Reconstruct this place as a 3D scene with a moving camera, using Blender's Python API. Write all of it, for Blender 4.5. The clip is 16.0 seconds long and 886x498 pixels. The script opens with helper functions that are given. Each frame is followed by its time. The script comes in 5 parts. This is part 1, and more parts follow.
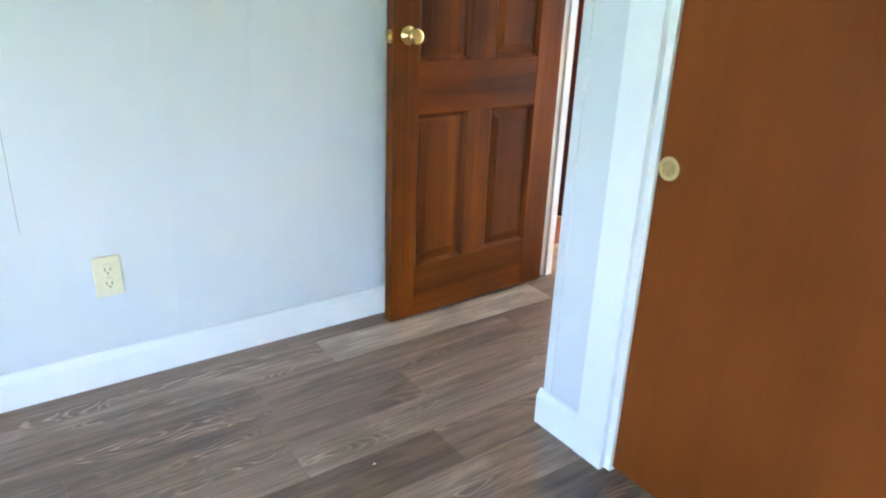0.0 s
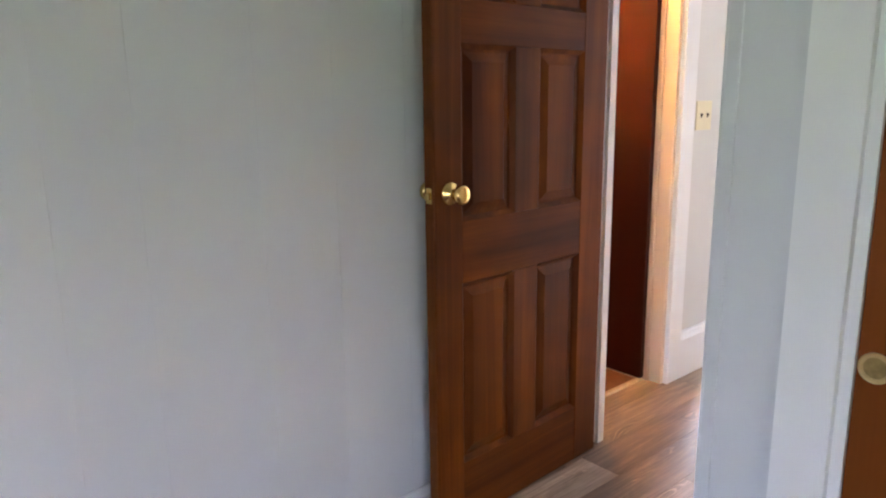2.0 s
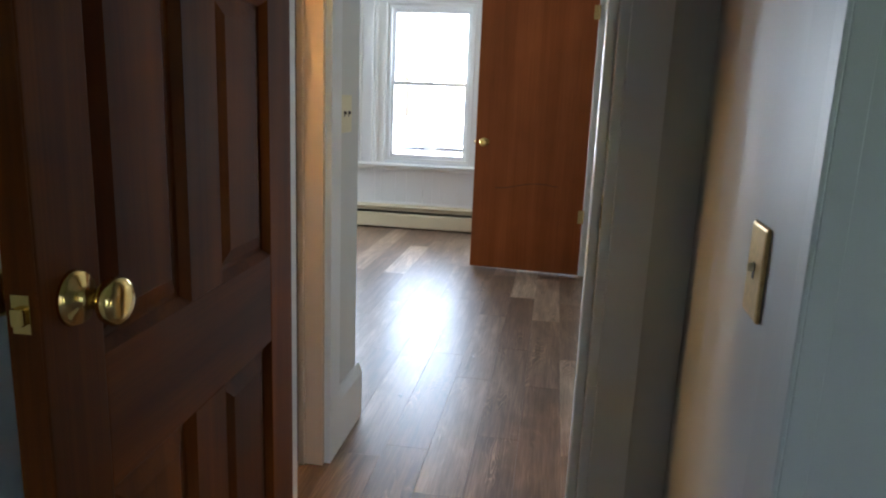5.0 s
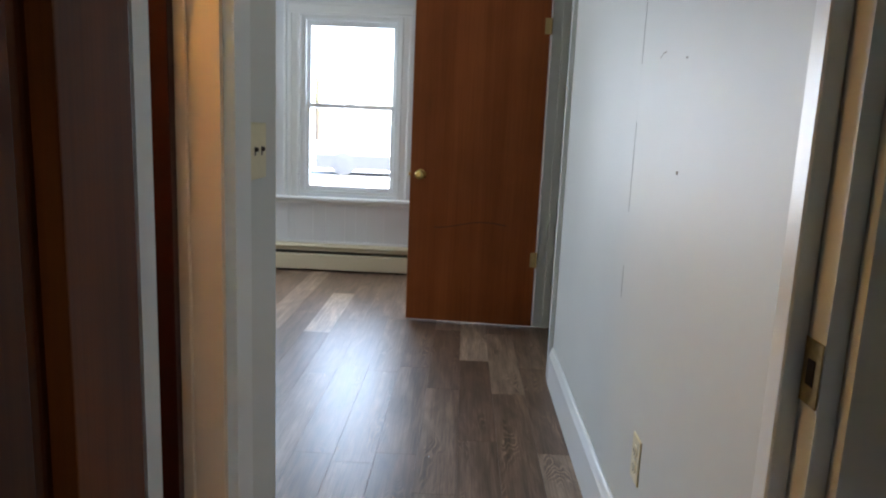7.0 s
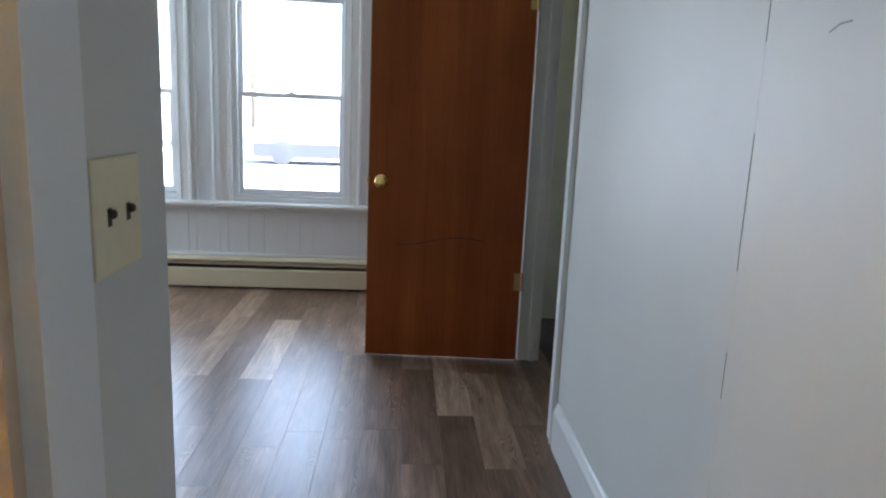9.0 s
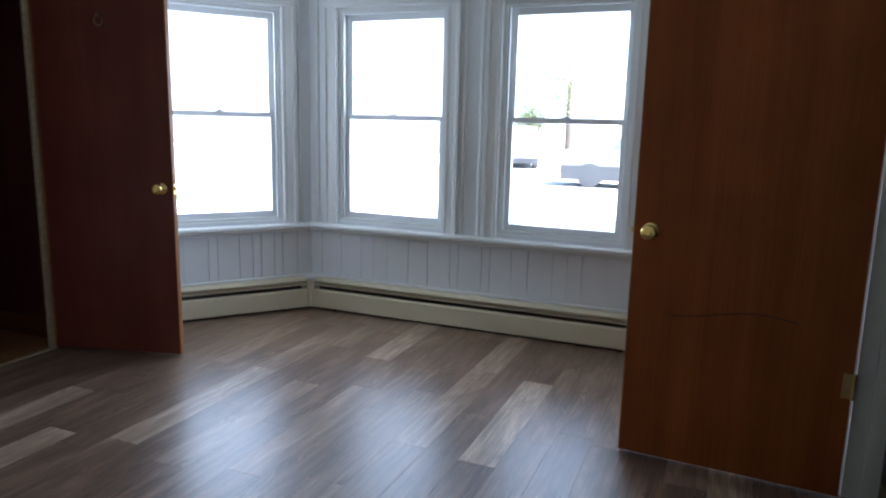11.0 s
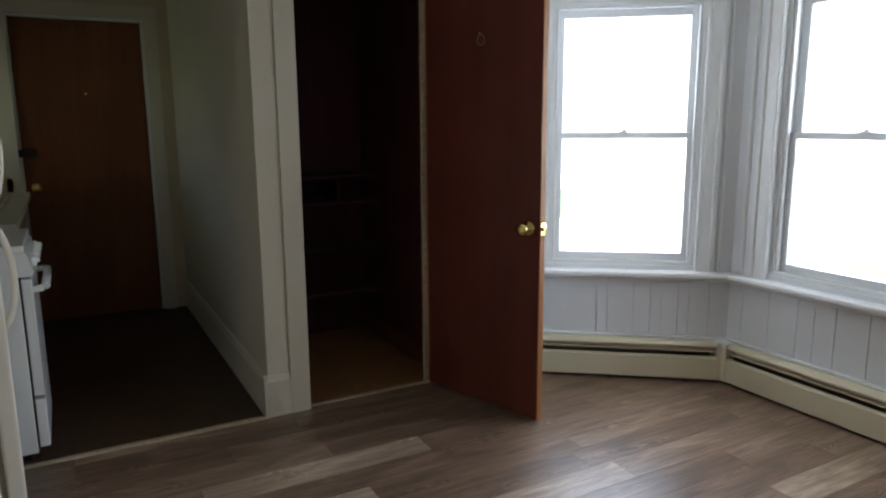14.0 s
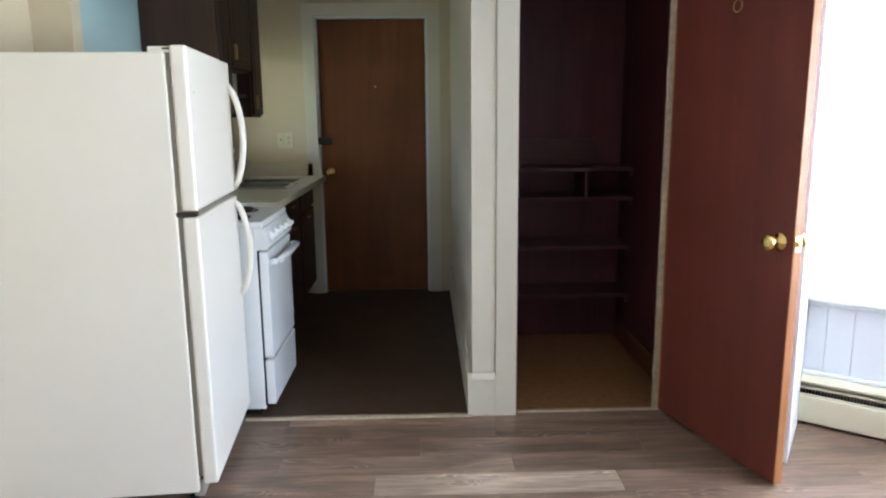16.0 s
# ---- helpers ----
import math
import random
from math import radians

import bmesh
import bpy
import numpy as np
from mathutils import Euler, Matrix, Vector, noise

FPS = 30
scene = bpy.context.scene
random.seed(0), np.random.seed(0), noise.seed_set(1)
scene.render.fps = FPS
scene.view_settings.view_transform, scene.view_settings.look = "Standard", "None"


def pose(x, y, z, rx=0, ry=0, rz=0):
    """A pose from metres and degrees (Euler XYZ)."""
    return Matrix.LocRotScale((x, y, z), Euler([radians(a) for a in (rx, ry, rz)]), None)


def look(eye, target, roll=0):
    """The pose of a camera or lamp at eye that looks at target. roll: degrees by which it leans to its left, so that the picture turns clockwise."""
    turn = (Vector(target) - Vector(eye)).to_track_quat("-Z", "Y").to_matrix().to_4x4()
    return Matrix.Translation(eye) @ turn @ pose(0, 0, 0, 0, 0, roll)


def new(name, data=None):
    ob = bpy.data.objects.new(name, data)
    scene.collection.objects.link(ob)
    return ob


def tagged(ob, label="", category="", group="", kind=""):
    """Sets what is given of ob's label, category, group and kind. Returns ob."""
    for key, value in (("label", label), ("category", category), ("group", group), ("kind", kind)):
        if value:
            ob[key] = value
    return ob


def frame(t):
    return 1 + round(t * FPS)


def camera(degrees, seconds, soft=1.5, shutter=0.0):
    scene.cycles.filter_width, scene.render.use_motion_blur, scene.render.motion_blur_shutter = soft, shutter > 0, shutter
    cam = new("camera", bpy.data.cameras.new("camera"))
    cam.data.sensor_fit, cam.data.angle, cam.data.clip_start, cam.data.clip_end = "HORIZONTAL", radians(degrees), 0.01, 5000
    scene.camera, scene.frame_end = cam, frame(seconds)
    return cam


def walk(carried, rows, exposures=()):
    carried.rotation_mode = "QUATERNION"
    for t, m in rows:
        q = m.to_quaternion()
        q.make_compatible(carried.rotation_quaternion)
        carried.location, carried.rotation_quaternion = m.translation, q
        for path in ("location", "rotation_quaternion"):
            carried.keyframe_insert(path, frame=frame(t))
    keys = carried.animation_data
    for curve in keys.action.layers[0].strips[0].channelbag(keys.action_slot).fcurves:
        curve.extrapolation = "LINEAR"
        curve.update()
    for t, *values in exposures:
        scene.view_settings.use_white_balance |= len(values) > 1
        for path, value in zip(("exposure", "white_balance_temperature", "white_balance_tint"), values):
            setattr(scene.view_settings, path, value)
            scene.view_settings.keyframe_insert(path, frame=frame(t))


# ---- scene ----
cam = camera(65.4, 16.0, 2.1)
PATH = [
    (0, (0.54, 0.433, 1.089), (1.632, 1.944, 0.367), 2.3),
    (0.5, (0.499, 0.489, 1.111), (1.594, 2.048, 0.501), 3.6),
    (1, (0.554, 0.618, 1.131), (1.619, 2.234, 0.624), 2.0),
    (1.5, (0.6, 0.765, 1.146), (1.676, 2.39, 0.699), 1.6),
    (2, (0.564, 0.945, 1.16), (1.833, 2.433, 0.741), -0.8),
    (2.5, (0.59, 1.087, 1.156), (2.094, 2.315, 0.679), -0.1),
    (3, (0.73, 1.229, 1.155), (2.341, 2.337, 0.737), -0.9),
    (3.5, (0.824, 1.398, 1.149), (2.543, 2.305, 0.679), 2.3),
    (4, (0.844, 1.563, 1.156), (2.682, 2.228, 0.733), 1.0),
    (4.5, (0.904, 1.65, 1.156), (2.813, 2.097, 0.761), 2.0),
    (4.7, (0.971, 1.69, 1.146), (2.892, 2.071, 0.739), 2.3),
    (6.8, (1.685, 1.987, 1.156), (3.648, 2.011, 0.771), 1.3),
    (7, (1.77, 1.977, 1.157), (3.738, 2.025, 0.806), 2.5),
    (7.5, (1.95, 2.014, 1.151), (3.911, 2.025, 0.758), 3.5),
    (8, (2.156, 2.108, 1.158), (4.114, 1.995, 0.769), 2.5),
    (8.2, (2.223, 2.117, 1.157), (4.183, 1.952, 0.795), 3.1),
    (10.3, (2.972, 2.099, 1.297), (4.908, 2.396, 0.891), 0.6),
    (10.5, (3.05, 2.038, 1.28), (4.96, 2.517, 0.93), 1.7),
    (11, (3.188, 1.974, 1.244), (5.008, 2.723, 0.885), 1.3),
    (11.5, (3.382, 2.022, 1.264), (5.147, 2.903, 0.932), 3.2),
    (12, (3.566, 2.074, 1.297), (5.242, 3.099, 0.925), 1.1),
    (12.5, (3.724, 2.049, 1.288), (5.122, 3.428, 0.913), 0.9),
    (13, (3.859, 2.081, 1.274), (5.131, 3.56, 0.831), 0.7),
    (13.5, (3.944, 2.164, 1.283), (5.082, 3.772, 0.936), 0.8),
    (14, (4.112, 2.197, 1.339), (5.056, 3.923, 0.98), -0.4),
    (14.5, (4.284, 2.15, 1.318), (4.925, 4.01, 0.959), 1.2),
    (15, (4.405, 2.158, 1.308), (4.873, 4.06, 0.906), -0.7),
    (15.5, (4.52, 2.281, 1.299), (4.812, 4.227, 0.943), 1.8),
    (16, (4.655, 2.326, 1.309), (4.703, 4.291, 0.94), -0.6),
]
EXPOSURES = [
    (0, 6.95, 5700, 8), (0.5, 6.35, 6050, 15), (1.5, 6.1, 6500, 22), (2, 5.95, 6600, 27), (2.5, 5.9, 6700, 26), (3.5, 5.2, 6200, 11), (4.5, 4.55, 6050, 10), (7.5, 3.85, 5950, 10), (10.5, 3.5, 5500, 11),
    (11.2, 2.95, 5600, 11), (12, 2.6, 5900, 11), (13.5, 2.8, 6100, 12), (14.5, 3.85, 6600, 13), (15, 4.4, 6700, 14), (15.5, 4.75, 6450, 13), (16, 5.05, 5800, 14),
]
walk(cam, [(t, look(eye, target, roll)) for t, eye, target, roll in PATH], EXPOSURES)
BATH_W = 0.16

# ---- world, sun and exposure ----
world = bpy.data.worlds.new("world")
scene.world = world
world.use_nodes = True
sky = world.node_tree.nodes.new("ShaderNodeTexSky")
sky.sky_type = "NISHITA"
sky.sun_disc = False
sky.sun_elevation, sky.sun_rotation = radians(58), radians(185)
sky.air_density, sky.dust_density = 1.0, 2.0
world.node_tree.links.new(sky.outputs[0], world.node_tree.nodes["Background"].inputs[0])
world.node_tree.nodes["Background"].inputs[1].default_value = 0.13
sun = new("sun", bpy.data.lights.new("sun", "SUN"))
sun.data.energy, sun.data.angle, sun.data.color = 4.0, radians(0.6), (1.0, 0.95, 0.88)
sun.matrix_world = look((-0.5, -9, 14), (0, 0, 0))


# skylight lamps in the bay windows and in the unseen bedroom and kitchen windows
DAY, HAZY, WARM = (0.85, 0.93, 1.0), (1.0, 0.98, 0.93), (1.0, 0.86, 0.62)
for eye, target, sx, sy, watts, tone, spread in (
    ((7.265, 3.95, 1.25), (5.0, 3.95, 1.1), 0.60, 1.2, 2.3, DAY, 180),
    ((7.265, 2.86, 1.25), (5.0, 2.86, 1.1), 0.60, 1.2, 1.7, DAY, 180),
    ((6.752, 5.024, 1.25), (5.52, 3.448, 1.1), 0.60, 1.2, 2.3, DAY, 180),
    ((-2.0, 0.80, 1.25), (0.0, 0.78, -0.15), 0.5, 0.9, 0.022, HAZY, 115),
    ((-0.36, -1.90, 0.82), (-0.36, 2.3, 0.05), 0.45, 0.7, 0.09, HAZY, 115),
    ((3.17, 7.16, 1.46), (4.4, 7.25, 1.30), 0.40, 0.55, 0.032, WARM, 170),
):
    sky_lamp = new("window_skylight", bpy.data.lights.new("window_skylight", "AREA"))
    sky_lamp.data.shape, sky_lamp.data.size, sky_lamp.data.size_y = "RECTANGLE", sx, sy
    sky_lamp.data.energy, sky_lamp.data.color = watts, tone
    sky_lamp.data.spread = radians(spread)
    sky_lamp.matrix_world = look(eye, target)

# ---- materials ----
def base_mat(name):
    m = bpy.data.materials.new(name)
    m.use_nodes = True
    nt = m.node_tree
    return m, nt, nt.nodes, nt.links, nt.nodes["Principled BSDF"]


def coords(nt, scale, random_shift=True):
    """Object coordinates, scaled, and shifted by each object's own random number."""
    tc = nt.nodes.new("ShaderNodeTexCoord")
    mp = nt.nodes.new("ShaderNodeMapping")
    mp.inputs["Scale"].default_value = scale
    nt.links.new(tc.outputs["Object"], mp.inputs["Vector"])
    if random_shift:
        info = nt.nodes.new("ShaderNodeObjectInfo")
        mul = nt.nodes.new("ShaderNodeMath")
        mul.operation = "MULTIPLY"
        mul.inputs[1].default_value = 37.0
        nt.links.new(info.outputs["Random"], mul.inputs[0])
        nt.links.new(mul.outputs[0], mp.inputs["Location"])
    return mp.outputs[0]


def noise_node(nt, vec, scale, detail=4.0, distortion=0.0, rough=0.55):
    n = nt.nodes.new("ShaderNodeTexNoise")
    n.inputs["Scale"].default_value, n.inputs["Detail"].default_value = scale, detail
    n.inputs["Distortion"].default_value, n.inputs["Roughness"].default_value = distortion, rough
    nt.links.new(vec, n.inputs["Vector"])
    return n.outputs["Fac"]


def ramp(nt, fac, stops):
    r = nt.nodes.new("ShaderNodeValToRGB")
    els = r.color_ramp.elements
    while len(els) < len(stops):
        els.new(0.5)
    for e, (p, c) in zip(els, stops):
        e.position, e.color = p, (*c, 1)
    nt.links.new(fac, r.inputs[0])
    return r.outputs[0]


def mix_color(nt, a, b, fac, mode="MIX"):
    x = nt.nodes.new("ShaderNodeMix")
    x.data_type, x.blend_type = "RGBA", mode
    for sock, v in ((x.inputs[6], a), (x.inputs[7], b), (x.inputs[0], fac)):
        if isinstance(v, (int, float)):
            sock.default_value = v
        elif isinstance(v, tuple):
            sock.default_value = (*v, 1)
        else:
            nt.links.new(v, sock)
    return x.outputs[2]


def bump(nt, bsdf, height, strength, distance):
    b = nt.nodes.new("ShaderNodeBump")
    b.inputs["Strength"].default_value, b.inputs["Distance"].default_value = strength, distance
    nt.links.new(height, b.inputs["Height"])
    nt.links.new(b.outputs[0], bsdf.inputs["Normal"])


def rough_from(nt, bsdf, fac, lo, hi):
    r = nt.nodes.new("ShaderNodeMapRange")
    r.inputs["To Min"].default_value, r.inputs["To Max"].default_value = lo, hi
    nt.links.new(fac, r.inputs["Value"])
    nt.links.new(r.outputs[0], bsdf.inputs["Roughness"])


def painted(name, color, rough=0.45, mottle=0.08, orange_peel=0.15, dirt=0.0):
    """House paint: faint mottling, roller texture and scuffs."""
    m, nt, nodes, links, b = base_mat(name)
    v = coords(nt, (1, 1, 1), False)
    big = noise_node(nt, v, 1.7, 5)
    dark = tuple(c * (1 - mottle) for c in color)
    col = ramp(nt, big, [(0.3, dark), (0.7, color)])
    if dirt:
        spots = noise_node(nt, v, 9.0, 8, 0.6, 0.7)
        mask = ramp(nt, spots, [(0.62, (0, 0, 0)), (0.75, (dirt, dirt, dirt))])
        col = mix_color(nt, col, tuple(c * 0.55 for c in color), mask)
    links.new(col, b.inputs["Base Color"])
    fine = noise_node(nt, v, 420.0, 2)
    rough_from(nt, b, noise_node(nt, v, 2.5, 2), rough - 0.02, rough + 0.03)
    bump(nt, b, fine, orange_peel, 0.0006)
    return m


def wood(name, dark, light, axis="z", rough=0.32, grain=1.0, figure=0.5, coat=0.0, spread=0.0, blotch=0.78, pores=0.55, spec=0.3):
    """Sawn or veneered wood, its grain along the given axis of the object."""
    m, nt, nodes, links, b = base_mat(name)
    s = {"x": (0.9, 14, 14), "y": (14, 0.9, 14), "z": (14, 14, 0.9)}[axis]
    f = {"x": (3, 220, 220), "y": (220, 3, 220), "z": (220, 220, 3)}[axis]
    broad = noise_node(nt, coords(nt, s), 0.55 * grain, 6, 1.6 * figure, 0.6)
    fine = noise_node(nt, coords(nt, f), 1.0, 3)
    cloud = noise_node(nt, coords(nt, (1, 1, 1)), 2.3, 3)
    mid = tuple((a + c) / 2 for a, c in zip(dark, light))
    col = ramp(nt, broad, [(0.28, dark), (0.5, mid), (0.72, light)])
    pore = ramp(nt, fine, [(0.38, (0.62, 0.6, 0.58)), (0.55, (1, 1, 1))])
    col = mix_color(nt, col, pore, pores, "MULTIPLY")
    shade = ramp(nt, cloud, [(0.3, (blotch, blotch * 0.97, blotch * 0.95)), (0.7, (1.12, 1.1, 1.08))])
    col = mix_color(nt, col, shade, 0.8, "MULTIPLY")
    if spread:
        info = nodes.new("ShaderNodeObjectInfo")
        tone = ramp(nt, info.outputs["Random"], [(0.0, (1 - spread,) * 3), (0.55, (1.0, 1.0, 1.0)), (0.8, (1 + spread * 0.6,) * 3), (1.0, (1 + spread * 1.7, 1 + spread * 1.6, 1 + spread * 1.5))])
        col = mix_color(nt, col, tone, 1.0, "MULTIPLY")
    links.new(col, b.inputs["Base Color"])
    rough_from(nt, b, cloud, rough - 0.05, rough + 0.07)
    b.inputs["Coat Weight"].default_value = coat
    b.inputs["Coat Roughness"].default_value = 0.18
    b.inputs["Specular IOR Level"].default_value = spec
    bump(nt, b, fine, 0.12, 0.0008)
    return m


def plank_mat():
    """Wood-look vinyl: each plank its own tone, with cloudy wash, fine streaks and flecks of cathedral grain."""
    m, nt, nodes, links, b = base_mat("grey_brown_vinyl_plank")
    info = nodes.new("ShaderNodeObjectInfo")
    tone = ramp(nt, info.outputs["Color"], [(0.0, (0.163, 0.101, 0.066)), (0.35, (0.209, 0.136, 0.091)), (0.65, (0.257, 0.172, 0.117)), (0.82, (0.318, 0.221, 0.154)), (0.92, (0.40, 0.292, 0.207)), (1.0, (0.44, 0.325, 0.232))])
    wash = noise_node(nt, coords(nt, (2.2, 9, 9)), 0.9, 6, 1.2, 0.62)
    col = mix_color(nt, tone, ramp(nt, wash, [(0.28, (0.55, 0.54, 0.53)), (0.5, (0.98, 0.98, 0.98)), (0.72, (1.6, 1.62, 1.64))]), 0.9, "MULTIPLY")
    streak = noise_node(nt, coords(nt, (1.6, 46, 46)), 1.0, 4, 0.5, 0.6)
    col = mix_color(nt, col, ramp(nt, streak, [(0.32, (0.66, 0.64, 0.62)), (0.52, (1, 1, 1)), (0.7, (1.2, 1.2, 1.19))]), 0.75, "MULTIPLY")
    # growth rings: contour lines of a slow, drawn-out noise, in narrow patches
    swell = noise_node(nt, coords(nt, (2.2, 9, 9)), 1.0, 2, 0.35, 0.45)
    count, rings = nodes.new("ShaderNodeMath"), nodes.new("ShaderNodeMath")
    count.operation, rings.operation = "MULTIPLY", "SINE"
    count.inputs[1].default_value = 150.0
    links.new(swell, count.inputs[0])
    links.new(count.outputs[0], rings.inputs[0])
    patch = ramp(nt, noise_node(nt, coords(nt, (2.4, 13, 13)), 1.0, 3), [(0.565, (0, 0, 0)), (0.66, (1, 1, 1))])
    lines = ramp(nt, rings.outputs[0], [(0.0, (0.70, 0.68, 0.66)), (0.35, (0.86, 0.85, 0.84)), (0.9, (1.5, 1.49, 1.47))])
    col = mix_color(nt, col, lines, patch, "MULTIPLY")
    fine = noise_node(nt, coords(nt, (7, 240, 240)), 1.0, 3)
    col = mix_color(nt, col, ramp(nt, fine, [(0.35, (0.68, 0.66, 0.65)), (0.62, (1.15, 1.15, 1.15))]), 0.85, "MULTIPLY")
    links.new(col, b.inputs["Base Color"])
    rough_from(nt, b, wash, 0.28, 0.40)
    b.inputs["Specular IOR Level"].default_value = 0.44
    bump(nt, b, streak, 0.22, 0.0009)
    return m


def plain(name, color, rough=0.4, metal=0.0, speck=0.06, scale=60.0, relief=0.05, coat=0.0):
    m, nt, nodes, links, b = base_mat(name)
    v = coords(nt, (1, 1, 1))
    n = noise_node(nt, v, scale, 4)
    col = ramp(nt, n, [(0.3, tuple(c * (1 - speck) for c in color)), (0.7, tuple(min(1, c * (1 + speck)) for c in color))])
    links.new(col, b.inputs["Base Color"])
    b.inputs["Metallic"].default_value = metal
    rough_from(nt, b, noise_node(nt, v, 5.0, 3), max(0.02, rough - 0.05), rough + 0.06)
    b.inputs["Coat Weight"].default_value = coat
    bump(nt, b, n, relief, 0.0008)
    return m


def glass_mat():
    m, nt, nodes, links, b = base_mat("window_glass")
    out = nodes["Material Output"]
    clear, gloss, mixer, fres = nodes.new("ShaderNodeBsdfTransparent"), nodes.new("ShaderNodeBsdfGlossy"), nodes.new("ShaderNodeMixShader"), nodes.new("ShaderNodeFresnel")
    clear.inputs[0].default_value = (0.96, 0.96, 0.96, 1)
    gloss.inputs["Roughness"].default_value = 0.01
    fres.inputs[0].default_value = 1.45
    links.new(fres.outputs[0], mixer.inputs[0])
    links.new(clear.outputs[0], mixer.inputs[1])
    links.new(gloss.outputs[0], mixer.inputs[2])
    links.new(mixer.outputs[0], out.inputs[0])
    nodes.remove(b)
    return m


BED_PAINT = painted("pale_blue_grey_wall_paint", (0.62, 0.64, 0.65), 0.5, 0.05, 0.2, 0.08)
WHITE_WALL = painted("white_wall_paint", (0.63, 0.63, 0.60), 0.5, 0.06, 0.2, 0.04)
TRIM = painted("white_gloss_trim_paint", (0.78, 0.79, 0.78), 0.28, 0.05, 0.08, 0.02)
BAY_PAINT = painted("white_panel_paint", (0.74, 0.76, 0.78), 0.36, 0.05, 0.12, 0.08)
# cream-white, yellowed further so the colour holds the kitchen's warm light
WARM_LIT_WHITE = painted("warm_lit_cream_white_paint", (0.70, 0.64, 0.52), 0.4, 0.06, 0.15, 0.06)
KITCHEN_PAINT = painted("cream_kitchen_wall_paint", (0.66, 0.56, 0.38), 0.45, 0.08, 0.2, 0.15)
TEAL_PAINT = painted("pale_teal_wall_paint", (0.42, 0.56, 0.55), 0.5, 0.06, 0.2, 0.1)
CEILING = painted("white_ceiling_paint", (0.64, 0.64, 0.62), 0.7, 0.04, 0.35)
# jamb paint tanned so that its colour holds the bulb's orange glow
LAMP_TAN = painted("lamp_warmed_jamb_paint", (0.73, 0.56, 0.40), 0.4, 0.06, 0.1, 0.05)
PLANK = plank_mat()
SIX_PANEL = wood("stained_pine", (0.07, 0.014, 0.001), (0.26, 0.068, 0.006), "z", 0.44, 0.7, 0.7, blotch=0.35, pores=0.3, spec=0.15)
SIX_RAIL = wood("stained_pine_rail", (0.07, 0.014, 0.001), (0.24, 0.062, 0.006), "x", 0.44, 0.7, 0.7, blotch=0.35, pores=0.3, spec=0.15)
LAUAN = wood("varnished_lauan_veneer", (0.25, 0.062, 0.014), (0.38, 0.108, 0.026), "z", 0.42, 0.6, 0.8, pores=0.3, spec=0.2)
LAUAN_RED = wood("red_varnished_veneer", (0.14, 0.033, 0.024), (0.20, 0.051, 0.037), "z", 0.36, 0.5, 0.6, pores=0.25)
BIRCH = wood("orange_varnished_birch_veneer", (0.155, 0.038, 0.006), (0.215, 0.056, 0.009), "z", 0.40, 0.3, 0.9, pores=0.1, spec=0.12)
BATH_WOOD = wood("glossy_mahogany_veneer", (0.034, 0.0038, 0.0013), (0.056, 0.0066, 0.002), "z", 0.3, 0.4, 0.5, 0.1, pores=0.12, spec=0.2)
ENTRY_WOOD = wood("worn_brown_veneer", (0.135, 0.042, 0.012), (0.26, 0.091, 0.026), "z", 0.42, 0.5, 0.7, pores=0.3)
DARK_PANEL = wood("dark_red_wood_panelling", (0.08, 0.021, 0.026), (0.15, 0.038, 0.043), "z", 0.45, 1.0, 0.6)
DARK_SHELF = wood("dark_red_painted_board", (0.08, 0.026, 0.026), (0.13, 0.045, 0.042), "x", 0.45, 1.0, 0.5)
CABINET_WOOD = wood("dark_brown_cabinet_wood", (0.03, 0.015, 0.009), (0.075, 0.036, 0.02), "z", 0.4, 1.0, 0.6)
EDGE_WOOD = wood("raw_door_edge_wood", (0.28, 0.11, 0.04), (0.42, 0.19, 0.075), "z", 0.45, 1.5, 0.4)
TAN_VINYL = plain("tan_vinyl_floor", (0.27, 0.125, 0.047), 0.45, 0, 0.2, 30)
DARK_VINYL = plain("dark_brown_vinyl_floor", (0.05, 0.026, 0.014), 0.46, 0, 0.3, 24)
RED_VINYL = plain("red_brown_vinyl_floor", (0.16, 0.06, 0.025), 0.4, 0, 0.2, 25)
BRASS = plain("polished_brass", (0.83, 0.60, 0.22), 0.16, 1.0, 0.05, 90, 0.02)
OLD_BRASS = plain("dull_brass", (0.50, 0.36, 0.16), 0.35, 1.0, 0.15, 120, 0.06)
IVORY = plain("ivory_plastic", (0.72, 0.66, 0.45), 0.35, 0, 0.03)
DARK_SLOT = plain("black_slot", (0.012, 0.011, 0.01), 0.6)
DARK_METAL = plain("dark_bronze_metal", (0.06, 0.045, 0.035), 0.4, 0.8)
STEEL = plain("brushed_steel", (0.55, 0.54, 0.5), 0.28, 1.0, 0.08, 140)
HEATER_CREAM = painted("cream_enamelled_steel", (0.70, 0.63, 0.45), 0.35, 0.07, 0.05, 0.1)
# one dark brown-grey for the fins and brackets
HEATER_FIN = plain("dark_fin_metal", (0.05, 0.045, 0.038), 0.6, 0.3)
VINYL_WHITE = plain("white_window_vinyl", (0.79, 0.81, 0.82), 0.3, 0, 0.03)
# enamel white with the same warm light mixed into its colour
FRIDGE_WHITE = painted("white_appliance_enamel", (0.81, 0.75, 0.63), 0.3, 0.04, 0.3)
STOVE_WHITE = painted("white_stove_enamel", (0.76, 0.76, 0.73), 0.22, 0.04, 0.03)
GASKET = plain("grey_rubber_gasket", (0.30, 0.27, 0.22), 0.6)
BLACK = plain("black_enamel", (0.015, 0.015, 0.016), 0.25)
LAMINATE = plain("cream_laminate", (0.58, 0.52, 0.40), 0.4, 0, 0.12, 200)
GLASS = glass_mat()
